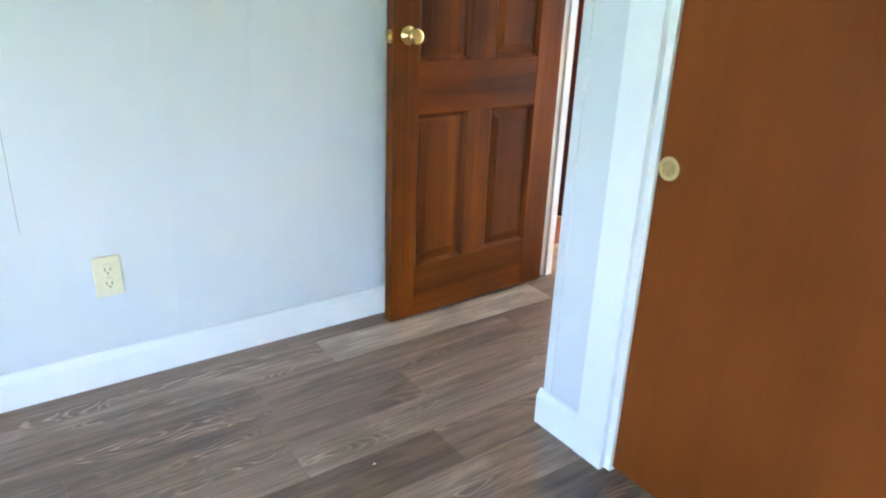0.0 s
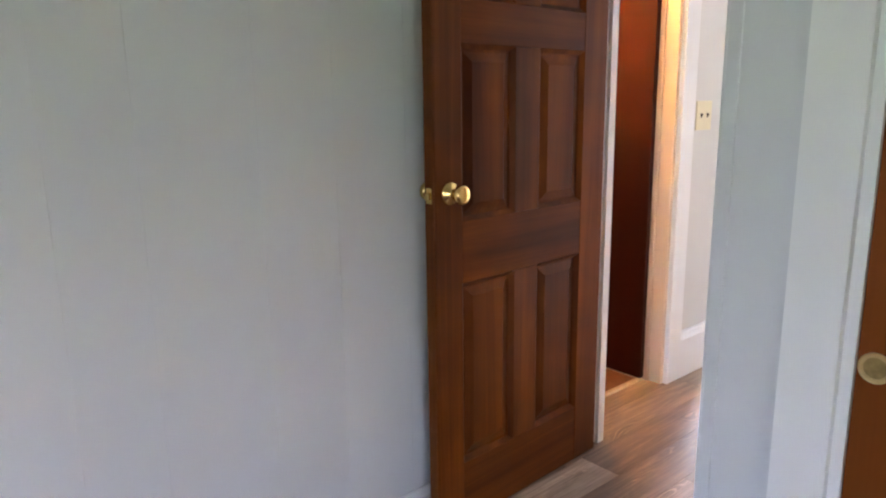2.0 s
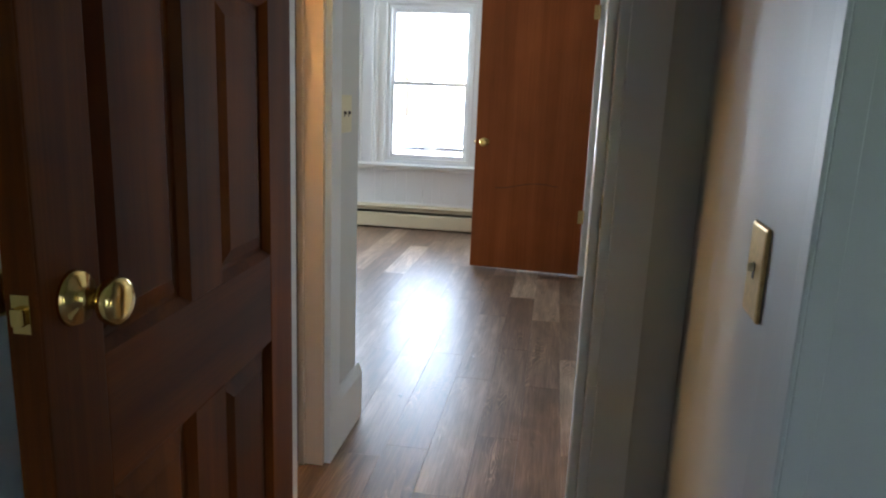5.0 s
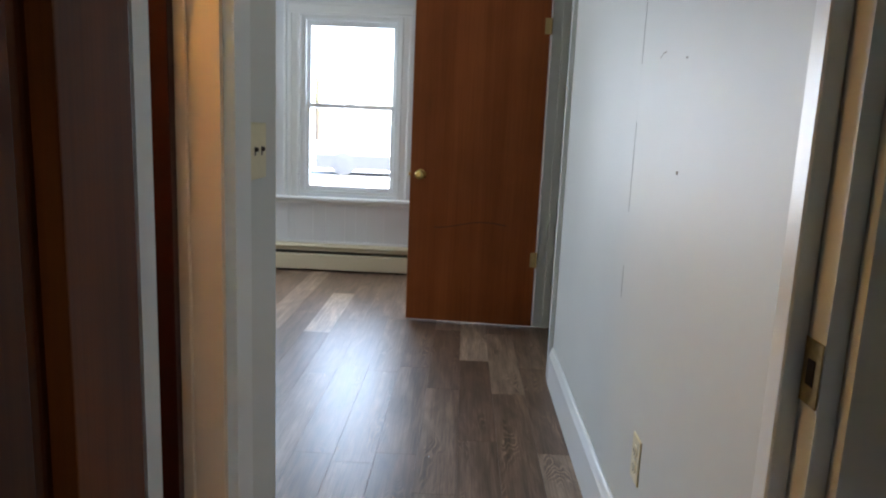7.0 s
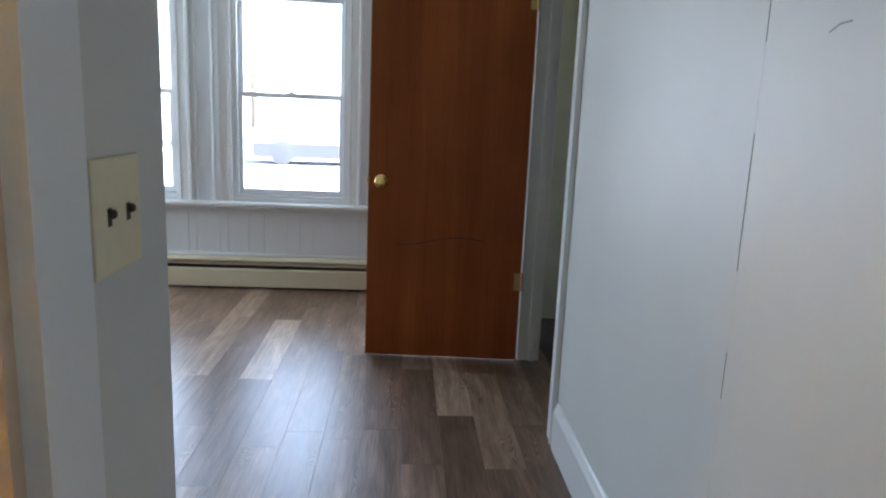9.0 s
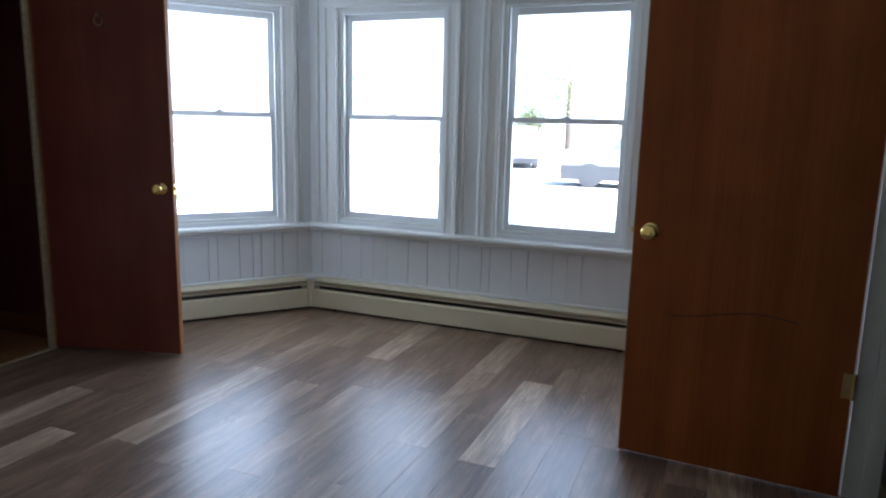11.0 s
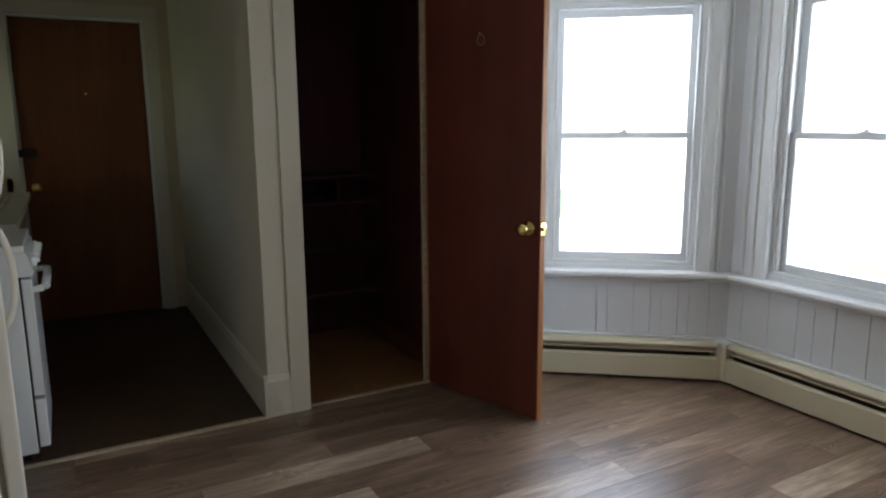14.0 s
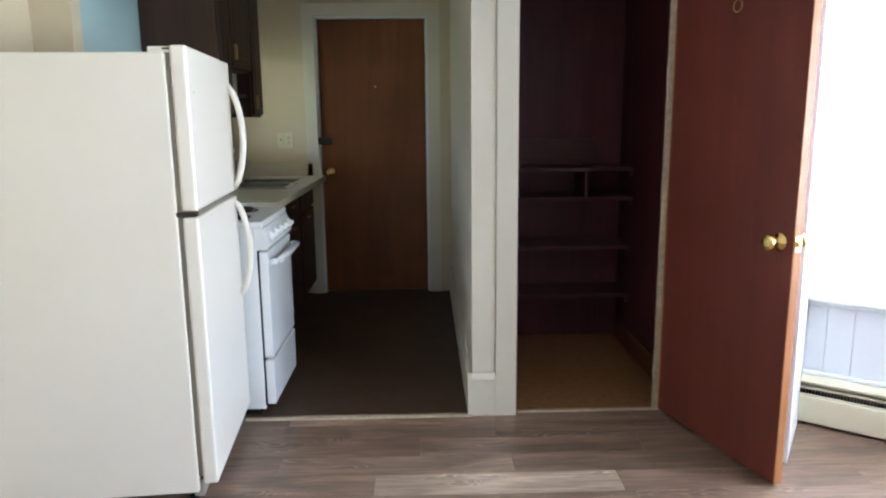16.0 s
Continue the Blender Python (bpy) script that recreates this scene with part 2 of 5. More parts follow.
THRESHOLD = plain("worn_wood_threshold", (0.45, 0.36, 0.25), 0.45, 0, 0.2, 40)
GRASS = plain("lawn_grass", (0.075, 0.13, 0.048), 0.8, 0, 0.35, 14)
CONCRETE = plain("pale_concrete", (0.42, 0.41, 0.39), 0.8, 0, 0.12, 8)
SIDING = painted("white_house_siding", (0.75, 0.75, 0.74), 0.6, 0.05)
ROOFING = plain("grey_roof_shingles", (0.12, 0.12, 0.125), 0.85, 0, 0.25, 30)
CAR_WHITE = plain("silver_car_paint", (0.62, 0.63, 0.65), 0.25, 0.3, 0.03, 200, 0.0, 0.6)
# car glass and tyre greys are lifted: outdoor glare is in these colours
CAR_GLASS = plain("glare_lifted_car_glass", (0.22, 0.23, 0.24), 0.08)
TYRE = plain("glare_lifted_tyre_rubber", (0.09, 0.09, 0.09), 0.7)
BARK = plain("tree_bark", (0.11, 0.085, 0.06), 0.9, 0, 0.35, 18, 0.6)
LEAF = plain("green_leaves", (0.13, 0.16, 0.045), 0.6, 0, 0.3, 5)
BULB = bpy.data.materials.new("warm_bulb_glass")
BULB.use_nodes = True
BULB.node_tree.nodes["Principled BSDF"].inputs["Emission Color"].default_value = (1.0, 0.62, 0.22, 1)
BULB.node_tree.nodes["Principled BSDF"].inputs["Emission Strength"].default_value = 30.0


# ---- building helpers ----
def bx(bm, x0, x1, y0, y1, z0, z1, bev=0.0, seg=2):
    vs = [bm.verts.new((x, y, z)) for x in (x0, x1) for y in (y0, y1) for z in (z0, z1)]
    fs = [bm.faces.new([vs[i] for i in f]) for f in ((0, 1, 3, 2), (4, 6, 7, 5), (0, 4, 5, 1), (2, 3, 7, 6), (0, 2, 6, 4), (1, 5, 7, 3))]
    if bev:
        edges = list({e for f in fs for e in f.edges})
        bmesh.ops.bevel(bm, geom=edges, offset=bev, segments=seg, affect="EDGES", profile=0.6)
    return bm


def box(x0, x1, y0, y1, z0, z1, bev=0.0, seg=2):
    return bx(bmesh.new(), x0, x1, y0, y1, z0, z1, bev, seg)


def lathe(bm, profile, m=None, seg=24):
    """Turn a profile of (radius, height) round the z axis, placed by m."""
    rings = []
    for r, h in profile:
        rings.append([bm.verts.new((r * math.cos(2 * math.pi * i / seg), r * math.sin(2 * math.pi * i / seg), h)) for i in range(seg)])
    for a, b in zip(rings, rings[1:]):
        for i in range(seg):
            bm.faces.new((a[i], a[(i + 1) % seg], b[(i + 1) % seg], b[i]))
    bm.faces.new(list(reversed(rings[0])))
    bm.faces.new(rings[-1])
    if m is not None:
        bmesh.ops.transform(bm, matrix=m, verts=[v for ring in rings for v in ring])
    return bm


def sweep(bm, points, radius, seg=8, flat=1.0):
    """A round bar along points; flat squeezes it along the bar's second axis."""
    pts = [Vector(p) for p in points]
    rings = []
    for i, p in enumerate(pts):
        d = (pts[min(i + 1, len(pts) - 1)] - pts[max(i - 1, 0)]).normalized()
        up = Vector((0, 1, 0)) if abs(d.y) < 0.9 else Vector((1, 0, 0))
        a = d.cross(up).normalized()
        b = d.cross(a).normalized()
        rings.append([bm.verts.new(p + radius * (math.cos(t) * a + flat * math.sin(t) * b)) for t in (2 * math.pi * k / seg for k in range(seg))])
    for r0, r1 in zip(rings, rings[1:]):
        for i in range(seg):
            bm.faces.new((r0[i], r0[(i + 1) % seg], r1[(i + 1) % seg], r1[i]))
    bm.faces.new(list(reversed(rings[0])))
    bm.faces.new(rings[-1])
    return bm


def extrude_profile(bm, profile, s0, s1, axis="x"):
    """Sweep a closed outline (a, b) straight from s0 to s1 along x, y or z."""
    def put(s, a, b):
        return {"x": (s, a, b), "y": (a, s, b), "z": (a, b, s)}[axis]
    r0 = [bm.verts.new(put(s0, a, b)) for a, b in profile]
    r1 = [bm.verts.new(put(s1, a, b)) for a, b in profile]
    n = len(profile)
    for i in range(n):
        bm.faces.new((r0[i], r0[(i + 1) % n], r1[(i + 1) % n], r1[i]))
    bm.faces.new(r0)
    bm.faces.new(r1)
    return bm


def mesh_of(name, bm, material, smooth=False):
    bmesh.ops.recalc_face_normals(bm, faces=bm.faces)
    me = bpy.data.meshes.new(name)
    bm.to_mesh(me)
    bm.free()
    me.materials.append(material)
    if smooth:
        for p in me.polygons:
            p.use_smooth = True
    return me


def part(name, bm, material, parent, label="", smooth=False):
    ob = new(name, mesh_of(name, bm, material, smooth))
    ob.parent = parent
    if label:
        ob["label"] = label
    return ob


def thing(name, m, label, category, group="", kind=""):
    ob = new(name)
    ob.empty_display_size = 0.1
    ob.matrix_world = m
    return tagged(ob, label, category, group, kind)


def struct(name, bm, material, label, category="", smooth=False):
    return tagged(new(name, mesh_of(name, bm, material, smooth)), label, category or name.split("_")[0], kind="structure")


def along(p0, p1, z=0.0):
    """The frame of a wall: x along it from p0 to p1, y to its left, z up."""
    return pose(p0[0], p0[1], z, 0, 0, math.degrees(math.atan2(p1[1] - p0[1], p1[0] - p0[0])))


def length(p0, p1):
    return math.hypot(p1[0] - p0[0], p1[1] - p0[1])


def wall(name, p0, p1, thick, material, label, openings=(), top=None, grow=(0, 0)):
    """A wall whose room face runs from p0 to p1; its thickness lies to the left. openings: (s0, s1, z0, z1)."""
    n, top = length(p0, p1), top or CEIL
    cuts = sorted({-grow[0], n + grow[1], *(s for o in openings for s in o[:2])})
    bm = bmesh.new()
    for a, b in zip(cuts, cuts[1:]):
        hole = [o for o in openings if o[0] < (a + b) / 2 < o[1]]
        if not hole:
            bx(bm, a, b, 0, thick, 0, top)
        else:
            z0, z1 = hole[0][2:]
            if z0 > 0.001:
                bx(bm, a, b, 0, thick, 0, z0)
            if z1 < top - 0.001:
                bx(bm, a, b, 0, thick, z1, top)
    ob = struct(name, bm, material, label, "wall")
    ob.matrix_world = along(p0, p1)
    return ob


def trim_run(name, p0, p1, z0, height, depth, material, label, cap=0.012, ends=(0, 0)):
    """A moulded board along the foot of a wall, standing proud of it."""
    d, h = depth, height
    prof = [(0, z0), (-d, z0), (-d, z0 + h - cap * 1.6), (-d * 0.75, z0 + h - cap), (-d * 0.55, z0 + h - cap * 0.3), (-d * 0.3, z0 + h), (0, z0 + h)]
    bm = extrude_profile(bmesh.new(), prof, -ends[0], length(p0, p1) + ends[1], "x")
    ob = struct(name, bm, material, label, "trim")
    ob.matrix_world = along(p0, p1)
    return ob


def casing_prof(w, d):
    """Outline of a door or window casing: a back band, a hollow and a rounded inner edge."""
    return [(0, 0), (w, 0), (w, -d), (w * 0.86, -d), (w * 0.82, -d * 0.8), (w * 0.7, -d * 0.72), (w * 0.3, -d * 0.66), (w * 0.16, -d * 0.72), (w * 0.08, -d * 0.62), (0, -d * 0.5)]


def door_casing(name, p0, p1, s0, s1, top, width, depth, label, left=True, right=True, left_w=None, right_w=None, plain_face=False, paint=None):
    """Casing round an opening from s0 to s1 on the face of a wall."""
    bm = bmesh.new()
    lw, rw = left_w or width, right_w or width
    def prof(w):
        return [(0, 0), (w, 0), (w, -depth), (0, -depth)] if plain_face else casing_prof(w, depth)
    if left:
        extrude_profile(bm, [(s0 - a, b) for a, b in prof(lw)], 0, top, "z")
    if right:
        extrude_profile(bm, [(s1 + a, b) for a, b in prof(rw)], 0, top, "z")
    extrude_profile(bm, [(b, top + a) for a, b in prof(width)], s0 - (lw if left else 0), s1 + (rw if right else 0), "x")
    ob = struct(name, bm, paint or TRIM, label, "trim")
    ob.matrix_world = along(p0, p1)
    return ob


def jamb(name, p0, p1, s0, s1, top, thick, label, material=None, stop=True, depth0=0.0, stop1=0.011):
    """Lining of a doorway through a wall, with its stop."""
    bm = bmesh.new()
    t = 0.018
    bx(bm, s0, s0 + t, depth0, thick, 0, top)
    bx(bm, s1 - t, s1, depth0, thick, 0, top)
    bx(bm, s0 + t, s1 - t, depth0, thick, top - t, top)
    if stop:
        m = thick * 0.5
        bx(bm, s0 + t, s0 + t + 0.011, m, m + 0.032, 0, top - t)
        bx(bm, s1 - t - stop1, s1 - t, m, m + 0.029, 0, top - t, 0.002, 1)
    ob = struct(name, bm, material or TRIM, label, "trim")
    ob.matrix_world = along(p0, p1)
    return ob


CEIL = 2.30
# ---- plan ----
BED_N, BED_W, BED_S = 2.33, -1.75, -1.7
CLOSET_X, CLOSET_Y = 1.685, 1.531
DOOR_X, SOUTH, HALL_N = 2.35, 1.522, 2.405
DOOR_N, DOOR_S, ALCOVE_Y = 2.297, 1.640, 1.494
WEST, NORTH, KIT_X, KIT_N = 3.22, 5.25, 4.85, 7.54
EAST = 7.075
BAY_A, BAY_B = (EAST, 4.528), (6.152, NORTH)
BAY_C, BAY_D = (EAST, 2.282), (6.06, SOUTH)

# ---- floors and ceiling ----
bm = box(-1.9, 7.3, -1.85, 7.95, -0.30, -0.012)
struct("floor", bm, plain("subfloor_boards", (0.2, 0.15, 0.1), 0.8), "plain wooden subfloor under the finished floors", "floor")
struct("floor_kitchen", box(WEST, KIT_X, NORTH - 0.03, KIT_N + 0.05, -0.012, -0.002), DARK_VINYL, "dark brown worn vinyl kitchen floor", "floor")
struct("floor_closet", box(KIT_X + 0.12, 5.9, NORTH + 0.025, 6.45, -0.012, 0.002), TAN_VINYL, "tan vinyl floor of the shelf closet", "floor")
struct("floor_bathroom", box(2.44, 3.05 - 0.1, HALL_N + 0.075, 4.4, -0.012, 0.004), RED_VINYL, "red-brown vinyl floor of the side room", "floor")
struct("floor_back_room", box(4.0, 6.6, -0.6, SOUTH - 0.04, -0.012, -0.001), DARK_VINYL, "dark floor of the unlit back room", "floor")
struct("ceiling", box(-1.9, 7.3, -1.85, 8.0, CEIL, CEIL + 0.2), CEILING, "flat white painted ceiling", "ceiling")
# south eave added out of view to keep the sun off the bedroom window
struct("roof", box(-2.3, 7.6, -3.4, 8.0, CEIL + 0.2, CEIL + 0.45), ROOFING, "grey shingled roof, unseen deep eave added to shade a window", "roof")
for a, b, lab in (((3.84, NORTH - 0.034), (KIT_X, NORTH - 0.034), "thin worn wooden strip at the kitchen floor edge"), ((5.05, NORTH + 0.0), (5.70, NORTH + 0.0), "thin metal strip at the closet floor edge"), ((2.43, HALL_N + 0.07), (3.0, HALL_N + 0.07), "painted wooden threshold of the side room")):
    ob = struct("threshold", extrude_profile(bmesh.new(), [(0, -0.01), (0.034, -0.01), (0.03, 0.004), (0.02, 0.007), (0.01, 0.007), (0.002, 0.003)], 0, length(a, b), "x"), THRESHOLD, lab, "threshold")
    ob.matrix_world = along(a, b)

# ---- bedroom walls ----
w_bed_n = wall("wall_bedroom_north", (BED_W, BED_N), (DOOR_X, BED_N), 0.06, BED_PAINT, "pale blue-grey painted panelled bedroom wall", grow=(0.12, 0))
wall("wall_bedroom_west", (BED_W, BED_S), (BED_W, BED_N), 0.14, BED_PAINT, "pale blue-grey painted bedroom wall with a window", [(2.2, 2.75, 0.55, 1.85)], grow=(0.14, 0.06))
wall("wall_bedroom_south", (CLOSET_X + 0.66, BED_S), (BED_W, BED_S), 0.14, BED_PAINT, "pale blue-grey painted bedroom wall with an unseen added low window", [(2.45, 2.95, 0.40, 1.20)], grow=(0.2, 0))
wall("wall_closet_front", (CLOSET_X, CLOSET_Y), (CLOSET_X, BED_S), 0.09, BED_PAINT, "pale blue-grey wall round the sliding closet door", [(0.219, 1.95, 0, 2.0)])
wall("wall_alcove", (DOOR_X, ALCOVE_Y), (CLOSET_X, CLOSET_Y), 0.06, BED_PAINT, "pale grey side wall of the bedroom alcove", grow=(0, -0.09))
wall("wall_closet_back", (CLOSET_X + 0.65, CLOSET_Y - 0.06), (CLOSET_X + 0.65, BED_S), 0.06, BED_PAINT, "plain inner back wall of the bedroom closet")
wall("wall_bedroom_door", (DOOR_X, BED_N + 0.06), (DOOR_X, ALCOVE_Y - 0.06), 0.06, WHITE_WALL, "white wall with the bedroom doorway", [(0.06 + BED_N - DOOR_N, 0.06 + BED_N - DOOR_S, 0, 2.02)])
# ---- hall walls ----
wall("wall_hall_north", (2.41, HALL_N), (3.34, HALL_N), 0.11, WHITE_WALL, "white hall wall with a narrow doorway", [(0.012, 0.59, 0, 2.02)])
S0 = (BAY_D[0], SOUTH)
w_south = wall("wall_south", S0, (2.41, SOUTH), 0.11, WHITE_WALL, "white painted wall of the hall and main room", [(S0[0] - 5.778, S0[0] - 4.945, 0, 1.98)], grow=(0.1, 0))
# unseen walls added behind the entry door to stop daylight leaking under it
wall("wall_stairwell", (WEST + 0.3, KIT_N + 0.3), (KIT_X, KIT_N + 0.3), 0.06, KITCHEN_PAINT, "unseen plain wall added to block daylight behind the entry door", grow=(0.4, 0.3))
wall("wall_stairwell_side", (WEST + 0.3, KIT_N + 0.11), (WEST + 0.3, KIT_N + 0.3), 0.06, KITCHEN_PAINT, "unseen plain side wall added to block daylight")
wall("wall_stairwell_side", (KIT_X + 0.1, KIT_N + 0.3), (KIT_X + 0.1, KIT_N + 0.11), 0.06, KITCHEN_PAINT, "unseen plain side wall added to block daylight")
# ---- main room walls ----
wall("wall_west", (3.05, HALL_N + 0.11), (3.05, NORTH + 0.06), 0.10, KITCHEN_PAINT, "cream wall behind the refrigerator")
wall("wall_kitchen_west", (WEST, NORTH + 0.14), (WEST, KIT_N), 0.10, TEAL_PAINT, "pale teal kitchen wall", [(6.92 - NORTH - 0.14, 7.40 - NORTH - 0.14, 1.12, 1.80)], grow=(0, 0.1))
wall("wall_kitchen_end", (3.05, NORTH + 0.06), (WEST, NORTH + 0.06), 0.08, KITCHEN_PAINT, "cream wall end beside the refrigerator", grow=(0.1, 0))
wall("wall_kitchen_north", (WEST, KIT_N), (KIT_X, KIT_N), 0.11, KITCHEN_PAINT, "cream kitchen wall with the entry door", [(3.865 - WEST, 4.685 - WEST, 0, 2.05)], grow=(0, 0.12))
wall("wall_kitchen_east", (KIT_X, KIT_N), (KIT_X, NORTH), 0.12, WARM_LIT_WHITE, "cream-white painted wall between kitchen and closet")
wall("wall_north", (KIT_X + 0.12, NORTH), BAY_B, 0.11, WHITE_WALL, "white wall with the closet doorway", [(5.035 - KIT_X - 0.12, 5.745 - KIT_X - 0.12, 0, 2.03)], grow=(0, 0.1))
wall("wall_bay_return", (6.025, 4.742), (6.285, 5.140), 0.09, TRIM, "narrow white wall return beside the bay", grow=(0, 0.02))
wall("wall_shelf_closet_back", (KIT_X + 0.12, 6.38), (5.84, 6.38), 0.06, DARK_PANEL, "dark red wood-panelled closet back wall")
wall("wall_shelf_closet_side", (5.80, 6.38), (5.80, NORTH + 0.11), 0.06, DARK_PANEL, "dark red wood-panelled closet side wall")
wall("wall_shelf_closet_lining", (KIT_X + 0.128, NORTH + 0.11), (KIT_X + 0.128, 6.38), 0.006, DARK_PANEL, "dark red panelling lining the closet")
wall("wall_bathroom_north", (2.46, 4.4), (2.95, 4.4), 0.06, KITCHEN_PAINT, "plain end wall of the side room", grow=(0.1, 0))
wall("wall_bathroom_west", (2.46, HALL_N + 0.11), (2.46, 4.4), 0.06, KITCHEN_PAINT, "plain side wall of the side room")
wall("wall_back_room_west", (4.1, -0.6), (4.1, SOUTH - 0.11), 0.06, KITCHEN_PAINT, "plain wall of the unlit back room")
wall("wall_back_room_south", (6.5, -0.6), (4.04, -0.6), 0.06, KITCHEN_PAINT, "plain end wall of the unlit back room", grow=(0.06, 0))
wall("wall_back_room_east", (6.5, SOUTH - 0.05), (6.5, -0.6), 0.06, KITCHEN_PAINT, "plain side wall of the unlit back room")

# windows of the bay: half width and height of the opening in each wall
WH, WZ0, WZ1 = 0.375, 0.60, 1.93
east_len = BAY_A[1] - BAY_C[1]
wall("wall_east", BAY_A, BAY_C, 0.16, BAY_PAINT, "white panelled bay wall with two windows", [(BAY_A[1] - 3.95 - WH, BAY_A[1] - 3.95 + WH, WZ0, WZ1), (BAY_A[1] - 2.86 - WH, BAY_A[1] - 2.86 + WH, WZ0, WZ1)], grow=(0.06, 0.06))
DN = length(BAY_B, BAY_A)
W1 = DN - 0.56
wall("wall_bay_north", BAY_B, BAY_A, 0.16, BAY_PAINT, "white panelled angled bay wall with a window", [(W1 - WH, W1 + WH, WZ0, WZ1)], grow=(0.06, 0.0))
wall("wall_bay_south", BAY_C, BAY_D, 0.16, BAY_PAINT, "white panelled angled bay wall", grow=(0.0, 0.06))

# ---- trim ----
trim_run("baseboard", (BED_W, BED_N), (DOOR_X - 0.016, BED_N), 0, 0.098, 0.018, TRIM, "white painted bedroom baseboard")
trim_run("baseboard", (CLOSET_X, CLOSET_Y), (CLOSET_X, CLOSET_Y - 0.133), 0, 0.10, 0.016, TRIM, "short white baseboard beside the closet", ends=(0.016, 0))
trim_run("baseboard", (DOOR_X, ALCOVE_Y), (CLOSET_X, CLOSET_Y), 0, 0.10, 0.016, TRIM, "white baseboard in the alcove")
trim_run("baseboard", (4.83, SOUTH), (2.41, SOUTH), 0, 0.175, 0.02, TRIM, "tall white baseboard along the hall wall", 0.02)
trim_run("baseboard", (3.09, HALL_N), (3.34, HALL_N), 0, 0.20, 0.02, TRIM, "tall white baseboard at the wall end", 0.02, ends=(0, 0.02))
trim_run("baseboard", (3.34, HALL_N), (3.34, HALL_N + 0.11), 0, 0.20, 0.02, TRIM, "tall white baseboard at the wall end", 0.02, ends=(0.0, 0.0))
trim_run("baseboard", (KIT_X, KIT_N - 0.02), (KIT_X, NORTH), 0, 0.20, 0.02, WARM_LIT_WHITE, "tall cream-white baseboard along the kitchen wall", 0.02, ends=(0, 0.02))
trim_run("baseboard", (KIT_X, NORTH), (4.955, NORTH), 0, 0.20, 0.021, WARM_LIT_WHITE, "tall cream-white baseboard at the wall end", 0.02, ends=(0.02, 0))
trim_run("baseboard", (5.81, NORTH), BAY_B, 0, 0.20, 0.02, TRIM, "tall white baseboard beside the closet", 0.02)
# flat strips covering the outer corner of the alcove
struct("corner_strip", box(CLOSET_X - 0.005, CLOSET_X, CLOSET_Y - 0.023, CLOSET_Y + 0.0005, 0.1005, CEIL, 0.0012, 1), BED_PAINT, "thin pale grey strip covering the alcove corner", "trim")
ob = struct("corner_strip", box(-0.005, 0.023, -0.005, 0, 0.1005, CEIL, 0.0012, 1), BED_PAINT, "thin pale grey strip covering the alcove corner", "trim")
ob.matrix_world = pose(CLOSET_X, CLOSET_Y, 0, 0, 0, 180 - 3.18) @ Matrix.Diagonal((-1, 1, 1, 1))
struct("wall_end_board", box(KIT_X - 0.001, 4.954, NORTH - 0.012, NORTH - 0.0005, 0.2005, CEIL, 0.002, 1), WARM_LIT_WHITE, "cream-white painted board covering the wall end", "trim")
# casings and linings
P0, P1 = (DOOR_X, BED_N + 0.06), (DOOR_X, ALCOVE_Y - 0.06)
door_casing("door_casing", P0, P1, 0.06 + BED_N - DOOR_N, 0.06 + BED_N - DOOR_S, 2.02, 0.09, 0.016, "white casing of the bedroom doorway", left=False, right_w=0.07, plain_face=True)
jamb("door_jamb", P0, P1, 0.06 + BED_N - DOOR_N, 0.06 + BED_N - DOOR_S, 2.02, 0.06, "white lining of the bedroom doorway", stop1=0.02)
P0, P1 = (2.41, HALL_N), (3.34, HALL_N)
door_casing("door_casing", P0, P1, 0.012, 0.59, 2.02, 0.092, 0.02, "white casing of the side room doorway", left=False, plain_face=True)
jamb("door_jamb", P0, P1, 0.012, 0.59, 2.02, 0.11, "tan lining of the side room doorway, lamp glow in its colour", LAMP_TAN)
P0, P1 = S0, (2.41, SOUTH)
door_casing("door_casing", P0, P1, S0[0] - 5.778, S0[0] - 4.945, 1.98, 0.085, 0.02, "white casing of the back room doorway")
jamb("door_jamb", P0, P1, S0[0] - 5.778, S0[0] - 4.945, 1.98, 0.11, "white lining of the back room doorway")
P0, P1 = (KIT_X + 0.12, NORTH), BAY_B
door_casing("door_casing", P0, P1, 5.045 - P0[0], 5.745 - P0[0], 2.03, 0.09, 0.024, "cream-white casing of the shelf closet doorway", plain_face=True, paint=WARM_LIT_WHITE)
jamb("door_jamb", P0, P1, 5.035 - P0[0], 5.745 - P0[0], 2.03, 0.11, "dark red wooden lining of the shelf closet doorway", DARK_PANEL, stop=False)
P0, P1 = (WEST, KIT_N), (KIT_X, KIT_N)
door_casing("door_casing", P0, P1, 3.865 - WEST, 4.685 - WEST, 2.05, 0.085, 0.02, "cream-white casing of the entry door", plain_face=True, paint=WARM_LIT_WHITE)
jamb("door_jamb", P0, P1, 3.865 - WEST, 4.685 - WEST, 2.05, 0.11, "white lining of the entry doorway", depth0=0.0)
P0, P1 = (CLOSET_X, CLOSET_Y), (CLOSET_X, BED_S)
door_casing("door_casing", P0, P1, 0.219, 1.95, 2.0, 0.086, 0.018, "white casing of the sliding closet", plain_face=True)
jamb("door_jamb", P0, P1, 0.219, 1.95, 2.0, 0.09, "white lining of the sliding closet", stop=False)


def wall_panels(parent, s_list, z0, z1, material, gap=0.0004, proud=0.0016):
    for a, b in zip(s_list, s_list[1:]):
        bm = box(a + gap / 2, b - gap / 2, -proud, 0.0, z0, z1)
        part("panel", bm, material, parent)


